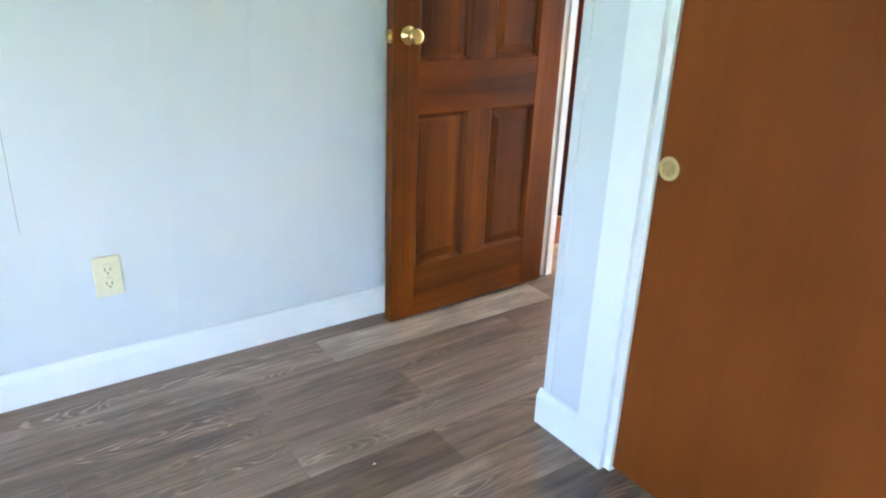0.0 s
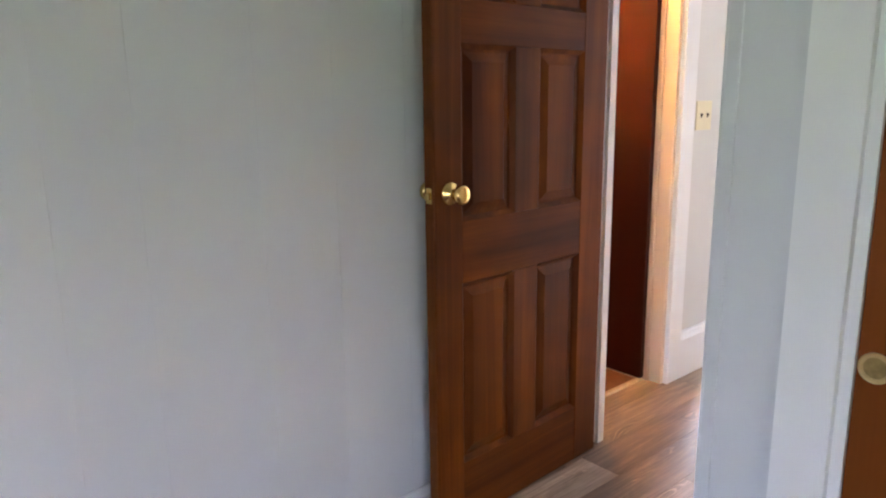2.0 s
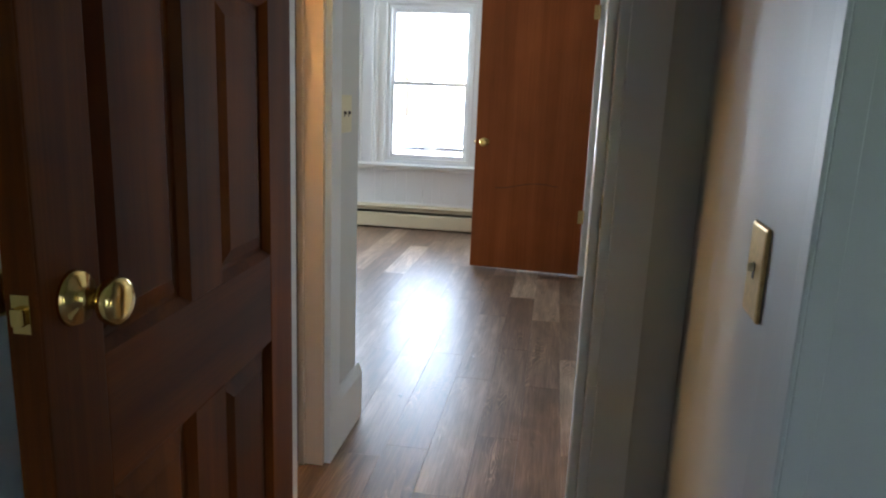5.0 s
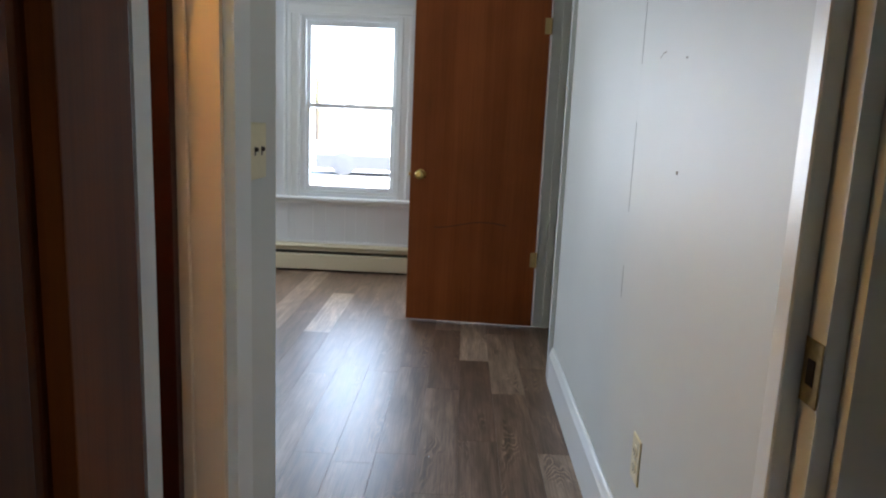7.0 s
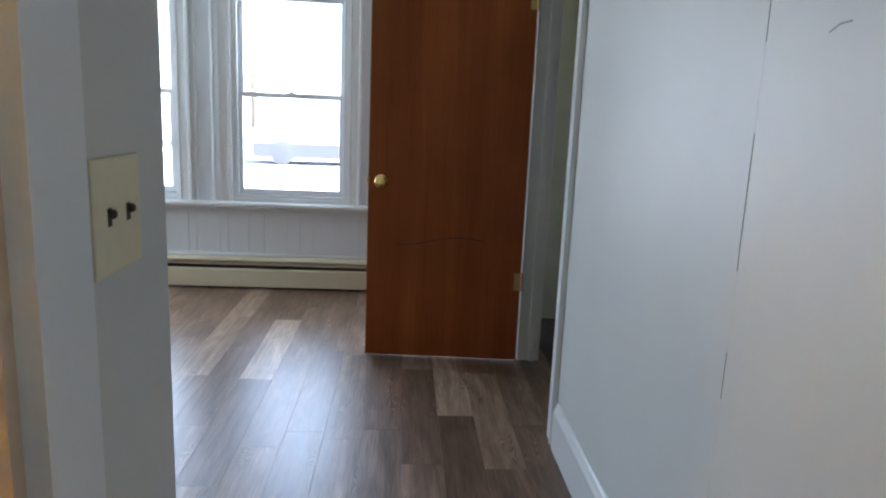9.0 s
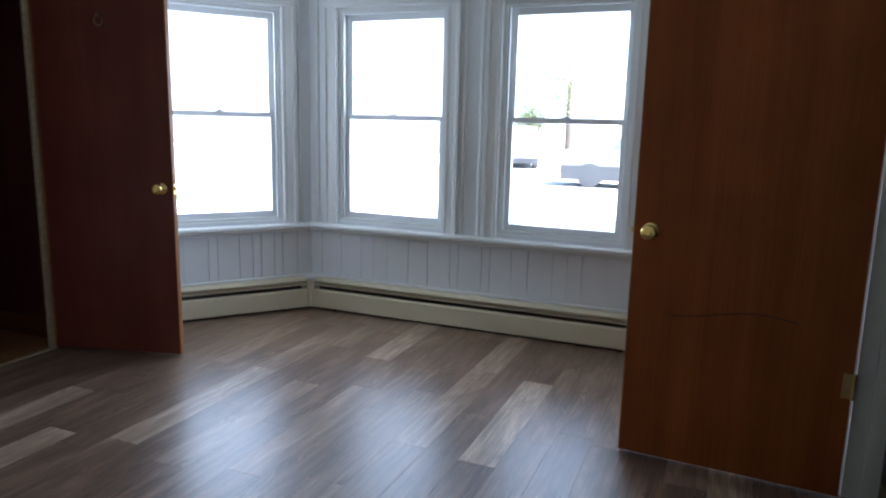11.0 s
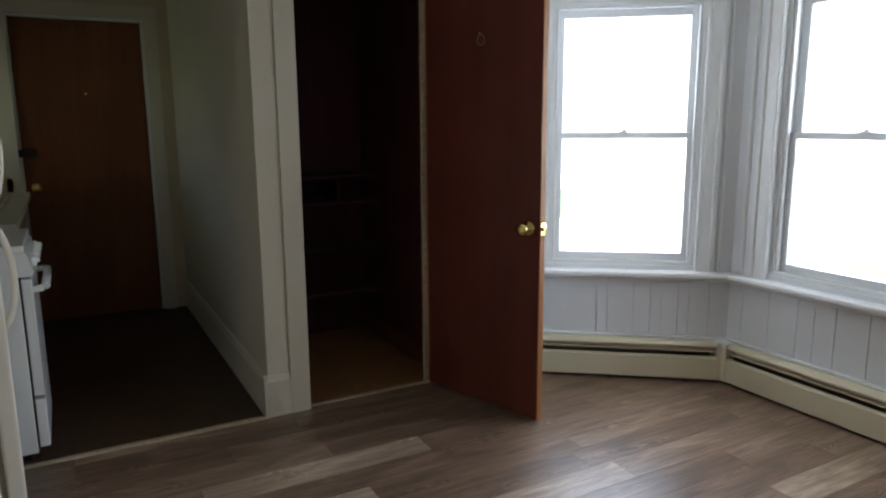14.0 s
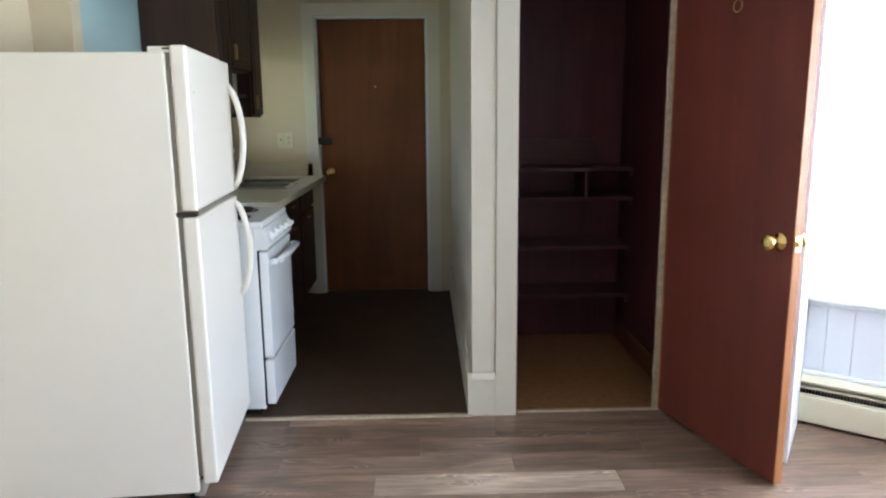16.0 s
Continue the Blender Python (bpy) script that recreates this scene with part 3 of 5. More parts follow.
xs = [-1.75, -1.5, -1.28, -1.1, -0.86, -0.7, -0.45, -0.2, 0.04, 0.25, 0.41, 0.66, 0.82, 0.98, 1.23, 1.42, 1.625, 1.8, 2.06, 2.33]
wall_panels(w_bed_n, [x - BED_W for x in xs], 0.099, CEIL, BED_PAINT)

wall_panels(w_south, [S0[0] - x for x in (4.83, 3.645, 2.43)], 0.176, CEIL, WHITE_WALL, 0.0008, 0.002)


# ---- doors ----
def knob(parent, x, y, z, side, material=BRASS, scale=1.0):
    """A round knob with its rosette on one face of a door; side is -1 or 1 along y."""
    m = Matrix.Translation((x, y, z)) @ Matrix.Rotation(radians(90 * side * -1), 4, "X")
    prof = [(0.033, 0), (0.033, 0.004), (0.029, 0.009), (0.015, 0.012), (0.012, 0.018), (0.012, 0.030), (0.017, 0.034), (0.026, 0.041), (0.0285, 0.050), (0.026, 0.058), (0.018, 0.062), (0.006, 0.063)]
    k = part("knob", lathe(bmesh.new(), [(r * scale, h * scale) for r, h in prof], m, 28), material, parent, "polished brass round knob" if material is BRASS else "", True)
    return k


def hinge(parent, x, y, z, label="worn metal hinge", material=OLD_BRASS):
    bm = bmesh.new()
    lathe(bm, [(0.007, 0), (0.007, 0.09)], Matrix.Translation((x, y, z - 0.045)), 12)
    bx(bm, x, x + 0.034, y - 0.0015, y + 0.0015, z - 0.043, z + 0.043)
    return part("hinge", bm, material, parent, label)


def flush_door(name, m, w, h, veneer, label, knob_z=0.9, knob_sides=(-1, 1), t=0.035, knob_x=None, hinges=(0.25, 1.75), edge=EDGE_WOOD, hinge_mat=OLD_BRASS, hinge_y=0.0):
    """A flat door: hinge edge at the origin, width along x, thickness from 0 to t along y."""
    d = thing(name, m, label, "door")
    part("slab", box(0.002, w - 0.004, 0.0, t, 0.012, h, 0.0015, 1), veneer, d)
    part("door_edge", box(w - 0.0042, w, 0.001, t - 0.001, 0.012, h, 0.001, 1), edge, d, "paler bare edge of the door")
    kx = knob_x or w - 0.062
    for s in knob_sides:
        knob(d, kx, t if s > 0 else 0.0, knob_z, s)
    part("latch_plate", box(w - 0.0002, w + 0.0016, t / 2 - 0.0125, t / 2 + 0.0125, knob_z - 0.028, knob_z + 0.028, 0.0006, 1), BRASS, d, "brass latch plate")
    bm = box(w + 0.001, w + 0.011, t / 2 - 0.006, t / 2 + 0.006, knob_z - 0.009, knob_z + 0.009, 0.003, 2)
    part("latch_bolt", bm, BRASS, d, "brass latch bolt")
    for z in hinges:
        hinge(d, -0.002, hinge_y, z, material=hinge_mat)
    return d


def six_panel_door(m, w, h, t=0.035):
    d = thing("panel_door", m, "open stained pine six-panel bedroom door", "door")
    st, lock, mid = 0.112, 0.094, 0.10
    xm = (st + w - lock) / 2
    rails = [(0.012, 0.195), (0.70, 0.862), (1.295, 1.40), (h - 0.115, h)]
    for x0, x1 in ((0.0, st), (w - lock, w)):
        part("stile", box(x0, x1, 0, t, 0.012, h, 0.002, 2), SIX_PANEL, d)
    for z0, z1 in rails:
        part("rail", box(st, w - lock, 0.0006, t - 0.0006, z0, z1, 0.001, 1), SIX_RAIL, d)
    for (_, a), (b, _) in zip(rails, rails[1:]):
        part("mullion", box(xm - mid / 2, xm + mid / 2, 0.0006, t - 0.0006, a, b, 0.001, 1), SIX_PANEL, d)
        for x0, x1 in ((st, xm - mid / 2), (xm + mid / 2, w - lock)):
            bm = bmesh.new()
            ym = t / 2
            for side in (-1, 1):
                rings = []
                for inset, depth in ((0.0, 0.008), (0.012, 0.003), (0.018, 0.0035), (0.042, 0.0125)):
                    y = ym + side * depth
                    rings.append([bm.verts.new(v) for v in ((x0 + inset, y, a + inset), (x1 - inset, y, a + inset), (x1 - inset, y, b - inset), (x0 + inset, y, b - inset))])
                for r0, r1 in zip(rings, rings[1:]):
                    for i in range(4):
                        bm.faces.new((r0[i], r0[(i + 1) % 4], r1[(i + 1) % 4], r1[i]))
                bm.faces.new(rings[-1])
            part("panel", bm, SIX_PANEL, d)
            bm = bmesh.new()
            for side in (-1, 1):
                yy = [t / 2 + side * (t / 2 - 0.001), t / 2 + side * 0.006]
                q = 0.011
                outer = [(x0, a), (x1, a), (x1, b), (x0, b)]
                inner = [(x0 + q, a + q), (x1 - q, a + q), (x1 - q, b - q), (x0 + q, b - q)]
                r0 = [bm.verts.new((x, yy[0], z)) for x, z in outer]
                r1 = [bm.verts.new((x, yy[1], z)) for x, z in inner]
                for i in range(4):
                    bm.faces.new((r0[i], r0[(i + 1) % 4], r1[(i + 1) % 4], r1[i]))
            part("moulding", bm, SIX_PANEL, d)
    part("door_edge", box(w - 0.0002, w + 0.0022, 0.001, t - 0.001, 0.012, h, 0.0008, 1), SIX_PANEL, d)
    knob(d, w - 0.05, 0.0, 0.938, -1, scale=0.88)
    knob(d, w - 0.05, t, 0.938, 1, scale=0.88)
    part("latch_plate", box(w + 0.002, w + 0.0038, 0.008, 0.027, 0.916, 0.954, 0.0006, 1), BRASS, d, "brass latch plate")
    part("latch_bolt", box(w + 0.003, w + 0.012, 0.012, 0.024, 0.925, 0.943, 0.003, 2), BRASS, d, "brass latch bolt")
    for z in (0.25, 1.0, 1.75):
        hinge(d, 0.0, 0.0, z)
    return d


def swing(hx, hy, fx, fy):
    """Pose of a door from its hinge towards its free end."""
    return pose(hx, hy, 0, 0, 0, math.degrees(math.atan2(fy - hy, fx - hx)))


# the bedroom door, swung back along the wall; its visible face looks south
six_panel_door(pose(2.326, 2.280, 0, 0, 0, 182.6), 0.707, 1.98)
door_r = flush_door("flush_door", swing(5.764, 1.531, 5.812, 2.285), 0.752, 1.93, LAUAN, "open orange-brown veneered flush door with brass knobs", 0.875, hinges=(0.41, 1.72), hinge_y=0.036)
door_c = flush_door("flush_door", swing(5.695, 5.245, 5.885, 4.562), 0.705, 1.99, LAUAN_RED, "open reddish veneered closet door with brass knobs", 0.885, hinge_y=0.036)
flush_door("flush_door", swing(2.982, 2.478, 2.975, 3.178), 0.50, 1.98, BATH_WOOD, "open glossy mahogany side room door", 0.92, hinges=(0.31, 1.72), hinge_mat=DARK_METAL)
door_e = flush_door("flush_door", swing(4.665, KIT_N + 0.05, 3.885, KIT_N + 0.05), 0.78, 2.028, ENTRY_WOOD, "closed worn brown flush entry door", 0.93, knob_sides=(1,))
door_e.matrix_world = pose(4.665, KIT_N + 0.055, 0, 0, 0, 180)
# chain lock and spy hole on the entry door
part("lock_box", box(0.695, 0.815, 0.035, 0.058, 1.135, 1.185, 0.004, 2), DARK_METAL, door_e, "dark bolt lock")
part("spy_hole", lathe(bmesh.new(), [(0.011, 0), (0.011, 0.003), (0.006, 0.006)], Matrix.Translation((0.37, 0.035, 1.55)) @ Matrix.Rotation(radians(-90), 4, "X"), 16), BRASS, door_e, "brass spy hole", True)
# old scratch on the back room door
sc = [(0.18 + 0.42 * i / 14, 0.0352, 0.60 + 0.018 * math.sin(i * 0.35) - 0.01 * (i / 14)) for i in range(15)]
part("scratch", sweep(bmesh.new(), sc, 0.0022, 5, 0.3), plain("dark_scratch", (0.05, 0.014, 0.006), 0.6), door_r, "long dark scratch")
part("hinge_edge", box(-0.009, 0.0015, 0.001, 0.034, 0.012, 1.99, 0.001, 1), EDGE_WOOD, door_c, "paler bare hinge edge")
struct("door_stop", box(5.676, 5.7265, NORTH + 0.02, NORTH + 0.04, 0, 2.01, 0.002, 1), THRESHOLD, "pale bare wooden stop strip in the closet doorway", "trim")
# ring hook on the closet door
bm = bmesh.new()
pts = [(0.36 + 0.022 * math.sin(a), 0.0, 1.70 + 0.022 * math.cos(a)) for a in [2 * math.pi * i / 20 for i in range(21)]]
sweep(bm, [(x, y - 0.004, z) for x, y, z in pts], 0.0022, 6)
part("ring", bm, OLD_BRASS, door_c, "small metal ring on a nail", True)
part("nail", lathe(bmesh.new(), [(0.003, 0), (0.003, 0.012), (0.006, 0.013), (0.006, 0.015)], Matrix.Translation((0.36, 0.0, 1.727)) @ Matrix.Rotation(radians(90), 4, "X"), 10), OLD_BRASS, door_c)
# the flush doors in the closet of the bedroom
for k, (y1, x, lab) in enumerate(((CLOSET_Y - 0.237, CLOSET_X + 0.008, "orange-brown veneered sliding closet door with a finger pull"), (0.49, CLOSET_X + 0.042, "orange-brown veneered sliding closet door set behind"))):
    sd = thing("sliding_door", pose(x, y1, 0, 0, 0, -90), lab, "sliding door", "bedroom closet doors")
    part("slab", box(0, 0.88, 0, 0.028, 0.01, 1.985, 0.0015, 1), BIRCH, sd)
    px = 0.0265 if k == 0 else 0.82
    prof = [(0.0245, 0), (0.0245, 0.002), (0.0225, 0.0032), (0.0195, 0.0028), (0.0175, 0.0006), (0.003, 0.0005)]
    part("finger_pull", lathe(bmesh.new(), prof, Matrix.Translation((px, 0, 0.757)) @ Matrix.Rotation(radians(90), 4, "X"), 28), plain("cream_brass_pull", (0.66, 0.48, 0.22), 0.35, 0.6), sd, "round brass finger pull")
    part("pull_cup", lathe(bmesh.new(), [(0.0165, 0.0008), (0.0165, 0.0012), (0.002, 0.0012)], Matrix.Translation((px, 0, 0.757)) @ Matrix.Rotation(radians(90), 4, "X"), 24), OLD_BRASS, sd, "worn dull brass cup")
struct("closet_track", box(CLOSET_X + 0.02, CLOSET_X + 0.085, -0.42, CLOSET_Y - 0.25, 1.99, 2.0), OLD_BRASS, "metal track over the sliding doors", "track")
# strike plate on the bedroom doorway lining
sp = thing("strike_plate", pose(DOOR_X + 0.016, DOOR_S + 0.0185, 0.955), "brass strike plate on the white door lining", "strike plate")
part("plate", box(-0.016, 0.016, 0.0, 0.0016, -0.03, 0.03, 0.0006, 1), OLD_BRASS, sp)
part("slot", box(-0.007, 0.006, 0.0012, 0.0022, -0.012, 0.012), DARK_SLOT, sp, "dark latch hole")


# ---- electrical plates ----
def outlet(m, label="ivory duplex wall outlet"):
    o = thing("wall_outlet", m, label, "outlet")
    part("plate", box(-0.035, 0.035, -0.006, 0, -0.057, 0.057, 0.004, 2), IVORY, o)
    for zc in (-0.02, 0.02):
        f = part("receptacle", lathe(bmesh.new(), [(0.0165, 0), (0.0165, 0.0075), (0.015, 0.0085)], Matrix.Translation((0, 0, zc)) @ Matrix.Rotation(radians(90), 4, "X"), 20), IVORY, o)
        bm = bmesh.new()
        bx(bm, -0.0075, -0.0055, -0.0092, -0.008, zc - 0.004, zc + 0.006)
        bx(bm, 0.0055, 0.0075, -0.0092, -0.008, zc - 0.004, zc + 0.006)
        lathe(bm, [(0.0024, 0), (0.0024, 0.0012)], Matrix.Translation((0, -0.008, zc - 0.009)) @ Matrix.Rotation(radians(90), 4, "X"), 10)
        part("slots", bm, DARK_SLOT, f)
    part("screw", lathe(bmesh.new(), [(0.003, 0), (0.003, 0.0012)], Matrix.Translation((0, -0.006, 0)) @ Matrix.Rotation(radians(90), 4, "X"), 10), STEEL, o)
    return o


def switch_plate(m, gangs, label, mat=None, tall=0.0575):
    o = thing("light_switch", m, label, "light switch")
    w = 0.035 + 0.023 * (gangs - 1)
    part("plate", box(-w, w, -0.006, 0, -tall, tall, 0.004, 2), mat or IVORY, o)
    for g in range(gangs):
        xc = (g - (gangs - 1) / 2) * 0.046
        bm = bmesh.new()
        bx(bm, xc - 0.004, xc + 0.004, -0.013, -0.005, -0.001, 0.008, 0.002, 1)
        part("toggle", bm, DARK_METAL if mat is None else IVORY, o, "small toggle lever")
        part("toggle_slot", box(xc - 0.0045, xc + 0.0045, -0.0066, -0.0055, -0.009, 0.009), DARK_METAL, o)
    return o


outlet(pose(0.803, BED_N - 0.004, 0.32), "ivory duplex wall outlet on the bedroom wall")
outlet(pose(3.345, SOUTH, 0.382, 0, 0, 180), "ivory duplex wall outlet low on the hall wall")
switch_plate(pose(3.188, HALL_N, 1.09), 2, "ivory double light switch on the hall wall")
switch_plate(pose(1.857, 1.521, 0.976, 0, 0, 176.8), 1, "brass light switch plate in the bedroom alcove", OLD_BRASS, 0.052)
ko = outlet(pose(3.645, KIT_N, 1.17), "wide ivory wall outlet above the kitchen counter")
part("side_plate", box(-0.081, -0.0355, -0.006, 0, -0.057, 0.057, 0.004, 2), IVORY, ko)
part("toggle", box(-0.062, -0.054, -0.013, -0.005, -0.001, 0.008, 0.002, 1), DARK_METAL, ko, "small toggle lever")


# nails and marks left in the hall wall
for x, z, r in ((3.253, 1.080, 0.0045), (3.262, 1.318, 0.002)):
    nl = thing("nail", pose(x, SOUTH + 0.002, z, -90, 0, 0), "small painted-over nail in the white hall wall", "nail", "hall wall nails")
    part("head", lathe(bmesh.new(), [(r, 0), (r, 0.002), (r * 0.4, 0.003)], None, 10), GASKET, nl)
part("scuff", sweep(bmesh.new(), [(S0[0] - 3.47, -0.0022, 1.336), (S0[0] - 3.447, -0.0022, 1.345), (S0[0] - 3.42, -0.0022, 1.346)], 0.0016, 5, 0.3), GASKET, w_south, "short dark scuff mark")
CRACK = plain("dark_open_joint", (0.10, 0.09, 0.07), 0.8)
for za, zb in ((0.95, 1.19), (0.71, 0.80), (1.34, 1.52)):
    part("crack", sweep(bmesh.new(), [(S0[0] - 3.645, -0.002, za), (S0[0] - 3.6455, -0.0022, za + (zb - za) * 0.3), (S0[0] - 3.645, -0.0022, za + (zb - za) * 0.7), (S0[0] - 3.645, -0.002, zb)], 0.0014, 5, 0.4), CRACK, w_south, "open joint between wall sheets")
part("crack", sweep(bmesh.new(), [(0.622 - BED_W, -0.0018, 0.47), (0.6215 - BED_W, -0.002, 0.58), (0.6225 - BED_W, -0.002, 0.66), (0.622 - BED_W, -0.0018, 0.75)], 0.0005, 5, 0.4), CRACK, w_bed_n, "open crack between wall panels")
# crumbs on the floor
for x, y, r in ((1.22, 1.62, 0.004), (0.62, 1.25, 0.003), (3.55, 2.28, 0.005), (4.05, 2.05, 0.003), (2.9, 1.9, 0.003)):
    cr = thing("crumb", pose(x, y, 0.0, 0, 0, x * 300), "tiny pale crumb of plaster on the floor", "crumb", "crumbs on the floor")
    part("flake", box(-r, r, -r * 0.6, r * 0.6, 0, r * 0.5, r * 0.15, 1), TRIM, cr)


# ---- windows of the bay ----
def bay_window(name, p0, p1, sc, label):
    """A double-hung window in the wall from p0 to p1, its middle at sc along it."""
    w = thing(name, along(p0, p1) @ Matrix.Translation((sc, 0, 0)), label, "window", "bay windows", "structure")
    a, z0, z1, zm = WH, WZ0, WZ1, 1.27
    # frame lining of the opening
    bm = bmesh.new()
    bx(bm, -a, -a + 0.022, 0.012, 0.16, z0, z1)
    bx(bm, a - 0.022, a, 0.012, 0.16, z0, z1)
    bx(bm, -a + 0.022, a - 0.022, 0.012, 0.16, z1 - 0.022, z1)
    bx(bm, -a + 0.022, a - 0.022, 0.012, 0.16, z0, z0 + 0.02)
    part("window_frame", bm, TRIM, w)
    bm = bmesh.new()
    for s in (-1, 1):
        bx(bm, min(s * (a - 0.022), s * (a - 0.036)), max(s * (a - 0.022), s * (a - 0.036)), 0.02, 0.045, z0 + 0.02, z1 - 0.022, 0.003, 1)
    bx(bm, -a + 0.036, a - 0.036, 0.02, 0.045, z1 - 0.036, z1 - 0.022, 0.003, 1)
    part("inner_stop", bm, VINYL_WHITE, w)
    # casing with stepped mouldings
    bm = bmesh.new()
    prof = [(0, 0), (0.088, 0), (0.088, -0.026), (0.07, -0.026), (0.063, -0.018), (0.02, -0.016), (0.013, -0.021), (0.0, -0.019)]
    extrude_profile(bm, [(-a - u, v) for u, v in prof], 0.575, z1, "z")
    extrude_profile(bm, [(a + u, v) for u, v in prof], 0.575, z1, "z")
    extrude_profile(bm, [(v, z1 + u) for u, v in prof], -a - 0.088, a + 0.088, "x")
    part("window_casing", bm, TRIM, w)
    e = a - 0.0225
    for kind, ya, yb, za, zb, bot, topr in (("lower_sash", 0.05, 0.08, z0 + 0.0205, zm + 0.015, 0.0375, 0.030), ("upper_sash", 0.084, 0.114, zm - 0.015, z1 - 0.0225, 0.030, 0.0475)):
        bm = bmesh.new()
        st = 0.0395
        bx(bm, -e, -e + st, ya, yb, za, zb, 0.002, 1)
        bx(bm, e - st, e, ya, yb, za, zb, 0.002, 1)
        bx(bm, -e + st, e - st, ya, yb, za, za + bot, 0.002, 1)
        bx(bm, -e + st, e - st, ya, yb, zb - topr, zb, 0.002, 1)
        sash = part(kind, bm, VINYL_WHITE, w)
        pane = part("pane", box(-e + st - 0.004, e - st + 0.004, (ya + yb) / 2 - 0.002, (ya + yb) / 2 + 0.002, za + bot - 0.004, zb - topr + 0.004), GLASS, sash, "clear glass pane")
        pane.visible_shadow = False
    bm = box(-0.028, 0.028, 0.052, 0.076, zm + 0.015, zm + 0.021, 0.002, 1)
    lathe(bm, [(0.012, 0), (0.012, 0.008), (0.007, 0.011)], Matrix.Translation((0, 0.064, zm + 0.02)), 14)
    part("sash_lock", bm, VINYL_WHITE, w)
    return w


bay_window("window_1", BAY_B, BAY_A, W1, "white double-hung window in the angled bay wall")
bay_window("window_2", BAY_A, BAY_C, BAY_A[1] - 3.95, "white double-hung window in the bay")
bay_window("window_3", BAY_A, BAY_C, BAY_A[1] - 2.86, "white double-hung window in the bay")


def offset_corner(pa, pb, pc, d):
    """The corner at pb of the line pa, pb, pc moved d to its right."""
    def nrm(p, q):
        n = length(p, q)
        return ((q[1] - p[1]) / n, -(q[0] - p[0]) / n)
    n1, n2 = nrm(pa, pb), nrm(pb, pc)
    k = d / (1 + n1[0] * n2[0] + n1[1] * n2[1])
    return (pb[0] + k * (n1[0] + n2[0]), pb[1] + k * (n1[1] + n2[1]))


def band(pts, d0, d1, z0, z1, bev=0.0):
    """A solid strip along the bay walls between two offsets from them."""
    def line(d):
        out = []
        for i, p in enumerate(pts):
            if 0 < i < len(pts) - 1:
                out.append(offset_corner(pts[i - 1], p, pts[i + 1], d))
            else:
                q0, q1 = (pts[0], pts[1]) if i == 0 else (pts[-2], pts[-1])
                n = length(q0, q1)
                out.append((p[0] + d * (q1[1] - q0[1]) / n, p[1] - d * (q1[0] - q0[0]) / n))
        return out
    bm = bmesh.new()
    A, B = line(d0), line(d1)
    rings = [[bm.verts.new(v) for v in ((*a, z0), (*b, z0), (*b, z1), (*a, z1))] for a, b in zip(A, B)]
    for r0, r1 in zip(rings, rings[1:]):
        for i in range(4):
            bm.faces.new((r0[i], r0[(i + 1) % 4], r1[(i + 1) % 4], r1[i]))
    bm.faces.new(rings[0])
    bm.faces.new(rings[-1])
    bmesh.ops.recalc_face_normals(bm, faces=bm.faces)
    if bev:
        es = [e for e in bm.edges if abs(e.verts[0].co.z - e.verts[1].co.z) < 1e-6]
        bmesh.ops.bevel(bm, geom=es, offset=bev, segments=3, affect="EDGES", profile=0.5)
    return bm


BAY = [BAY_B, BAY_A, BAY_C, BAY_D]
bm = bmesh.new()
lo = [bm.verts.new((x, y, 2.135)) for x, y in BAY]
hi = [bm.verts.new((x, y, CEIL)) for x, y in BAY]
for i in range(4):
    bm.faces.new((lo[i], lo[(i + 1) % 4], hi[(i + 1) % 4], hi[i]))
bm.faces.new(lo)
bm.faces.new(hi)
struct("ceiling_bay", bm, CEILING, "lower white ceiling of the window bay", "ceiling")
struct("window_sill", band(BAY, -0.03, 0.075, 0.548, 0.577, 0.010), TRIM, "continuous white window sill round the bay", "sill")
struct("sill_moulding", band(BAY, 0.001, 0.022, 0.522, 0.548, 0.006), TRIM, "white moulding under the window sill", "trim")


# panelling below and between the windows
def boards(parent_name, p0, p1, cuts, z0, z1, label):
    ob = thing(parent_name, along(p0, p1), label, "wall panelling", kind="structure")
    wall_panels(ob, cuts, z0, z1, BAY_PAINT, 0.0035, 0.008)
    return ob


def cuts_for(n, seed):
    rnd = random.Random(seed)
    out, s = [0.0], 0.0
    while s < n - 0.16:
        s += rnd.choice((0.055, 0.085, 0.1, 0.135, 0.15))
        out.append(s)
    return out + [n]


boards("wainscot", BAY_A, BAY_C, cuts_for(east_len, 3), 0.215, 0.522, "white grooved wainscot boards below the windows")
boards("wainscot", BAY_B, BAY_A, cuts_for(DN, 5), 0.215, 0.522, "white grooved wainscot boards below the window")
boards("wainscot", BAY_C, BAY_D, cuts_for(length(BAY_C, BAY_D), 7), 0.215, 0.522, "white grooved wainscot boards")
for s in (BAY_A[1] - 3.405 - 0.055, BAY_A[1] - 3.405 + 0.055, 0.06, east_len - 0.06):
    ob = struct("batten", extrude_profile(bmesh.new(), [(-0.012, 0), (-0.010, -0.007), (-0.004, -0.012), (0.004, -0.012), (0.010, -0.007), (0.012, 0)], 0.577, CEIL, "z"), TRIM, "thin white vertical batten between the windows", "trim")
    ob.matrix_world = along(BAY_A, BAY_C) @ Matrix.Translation((s, 0, 0))
for s in (0.07, DN - 0.07):
    ob = struct("batten", extrude_profile(bmesh.new(), [(-0.012, 0), (-0.010, -0.007), (-0.004, -0.012), (0.004, -0.012), (0.010, -0.007), (0.012, 0)], 0.577, CEIL, "z"), TRIM, "thin white vertical batten beside the window", "trim")
    ob.matrix_world = along(BAY_B, BAY_A) @ Matrix.Translation((s, 0, 0))

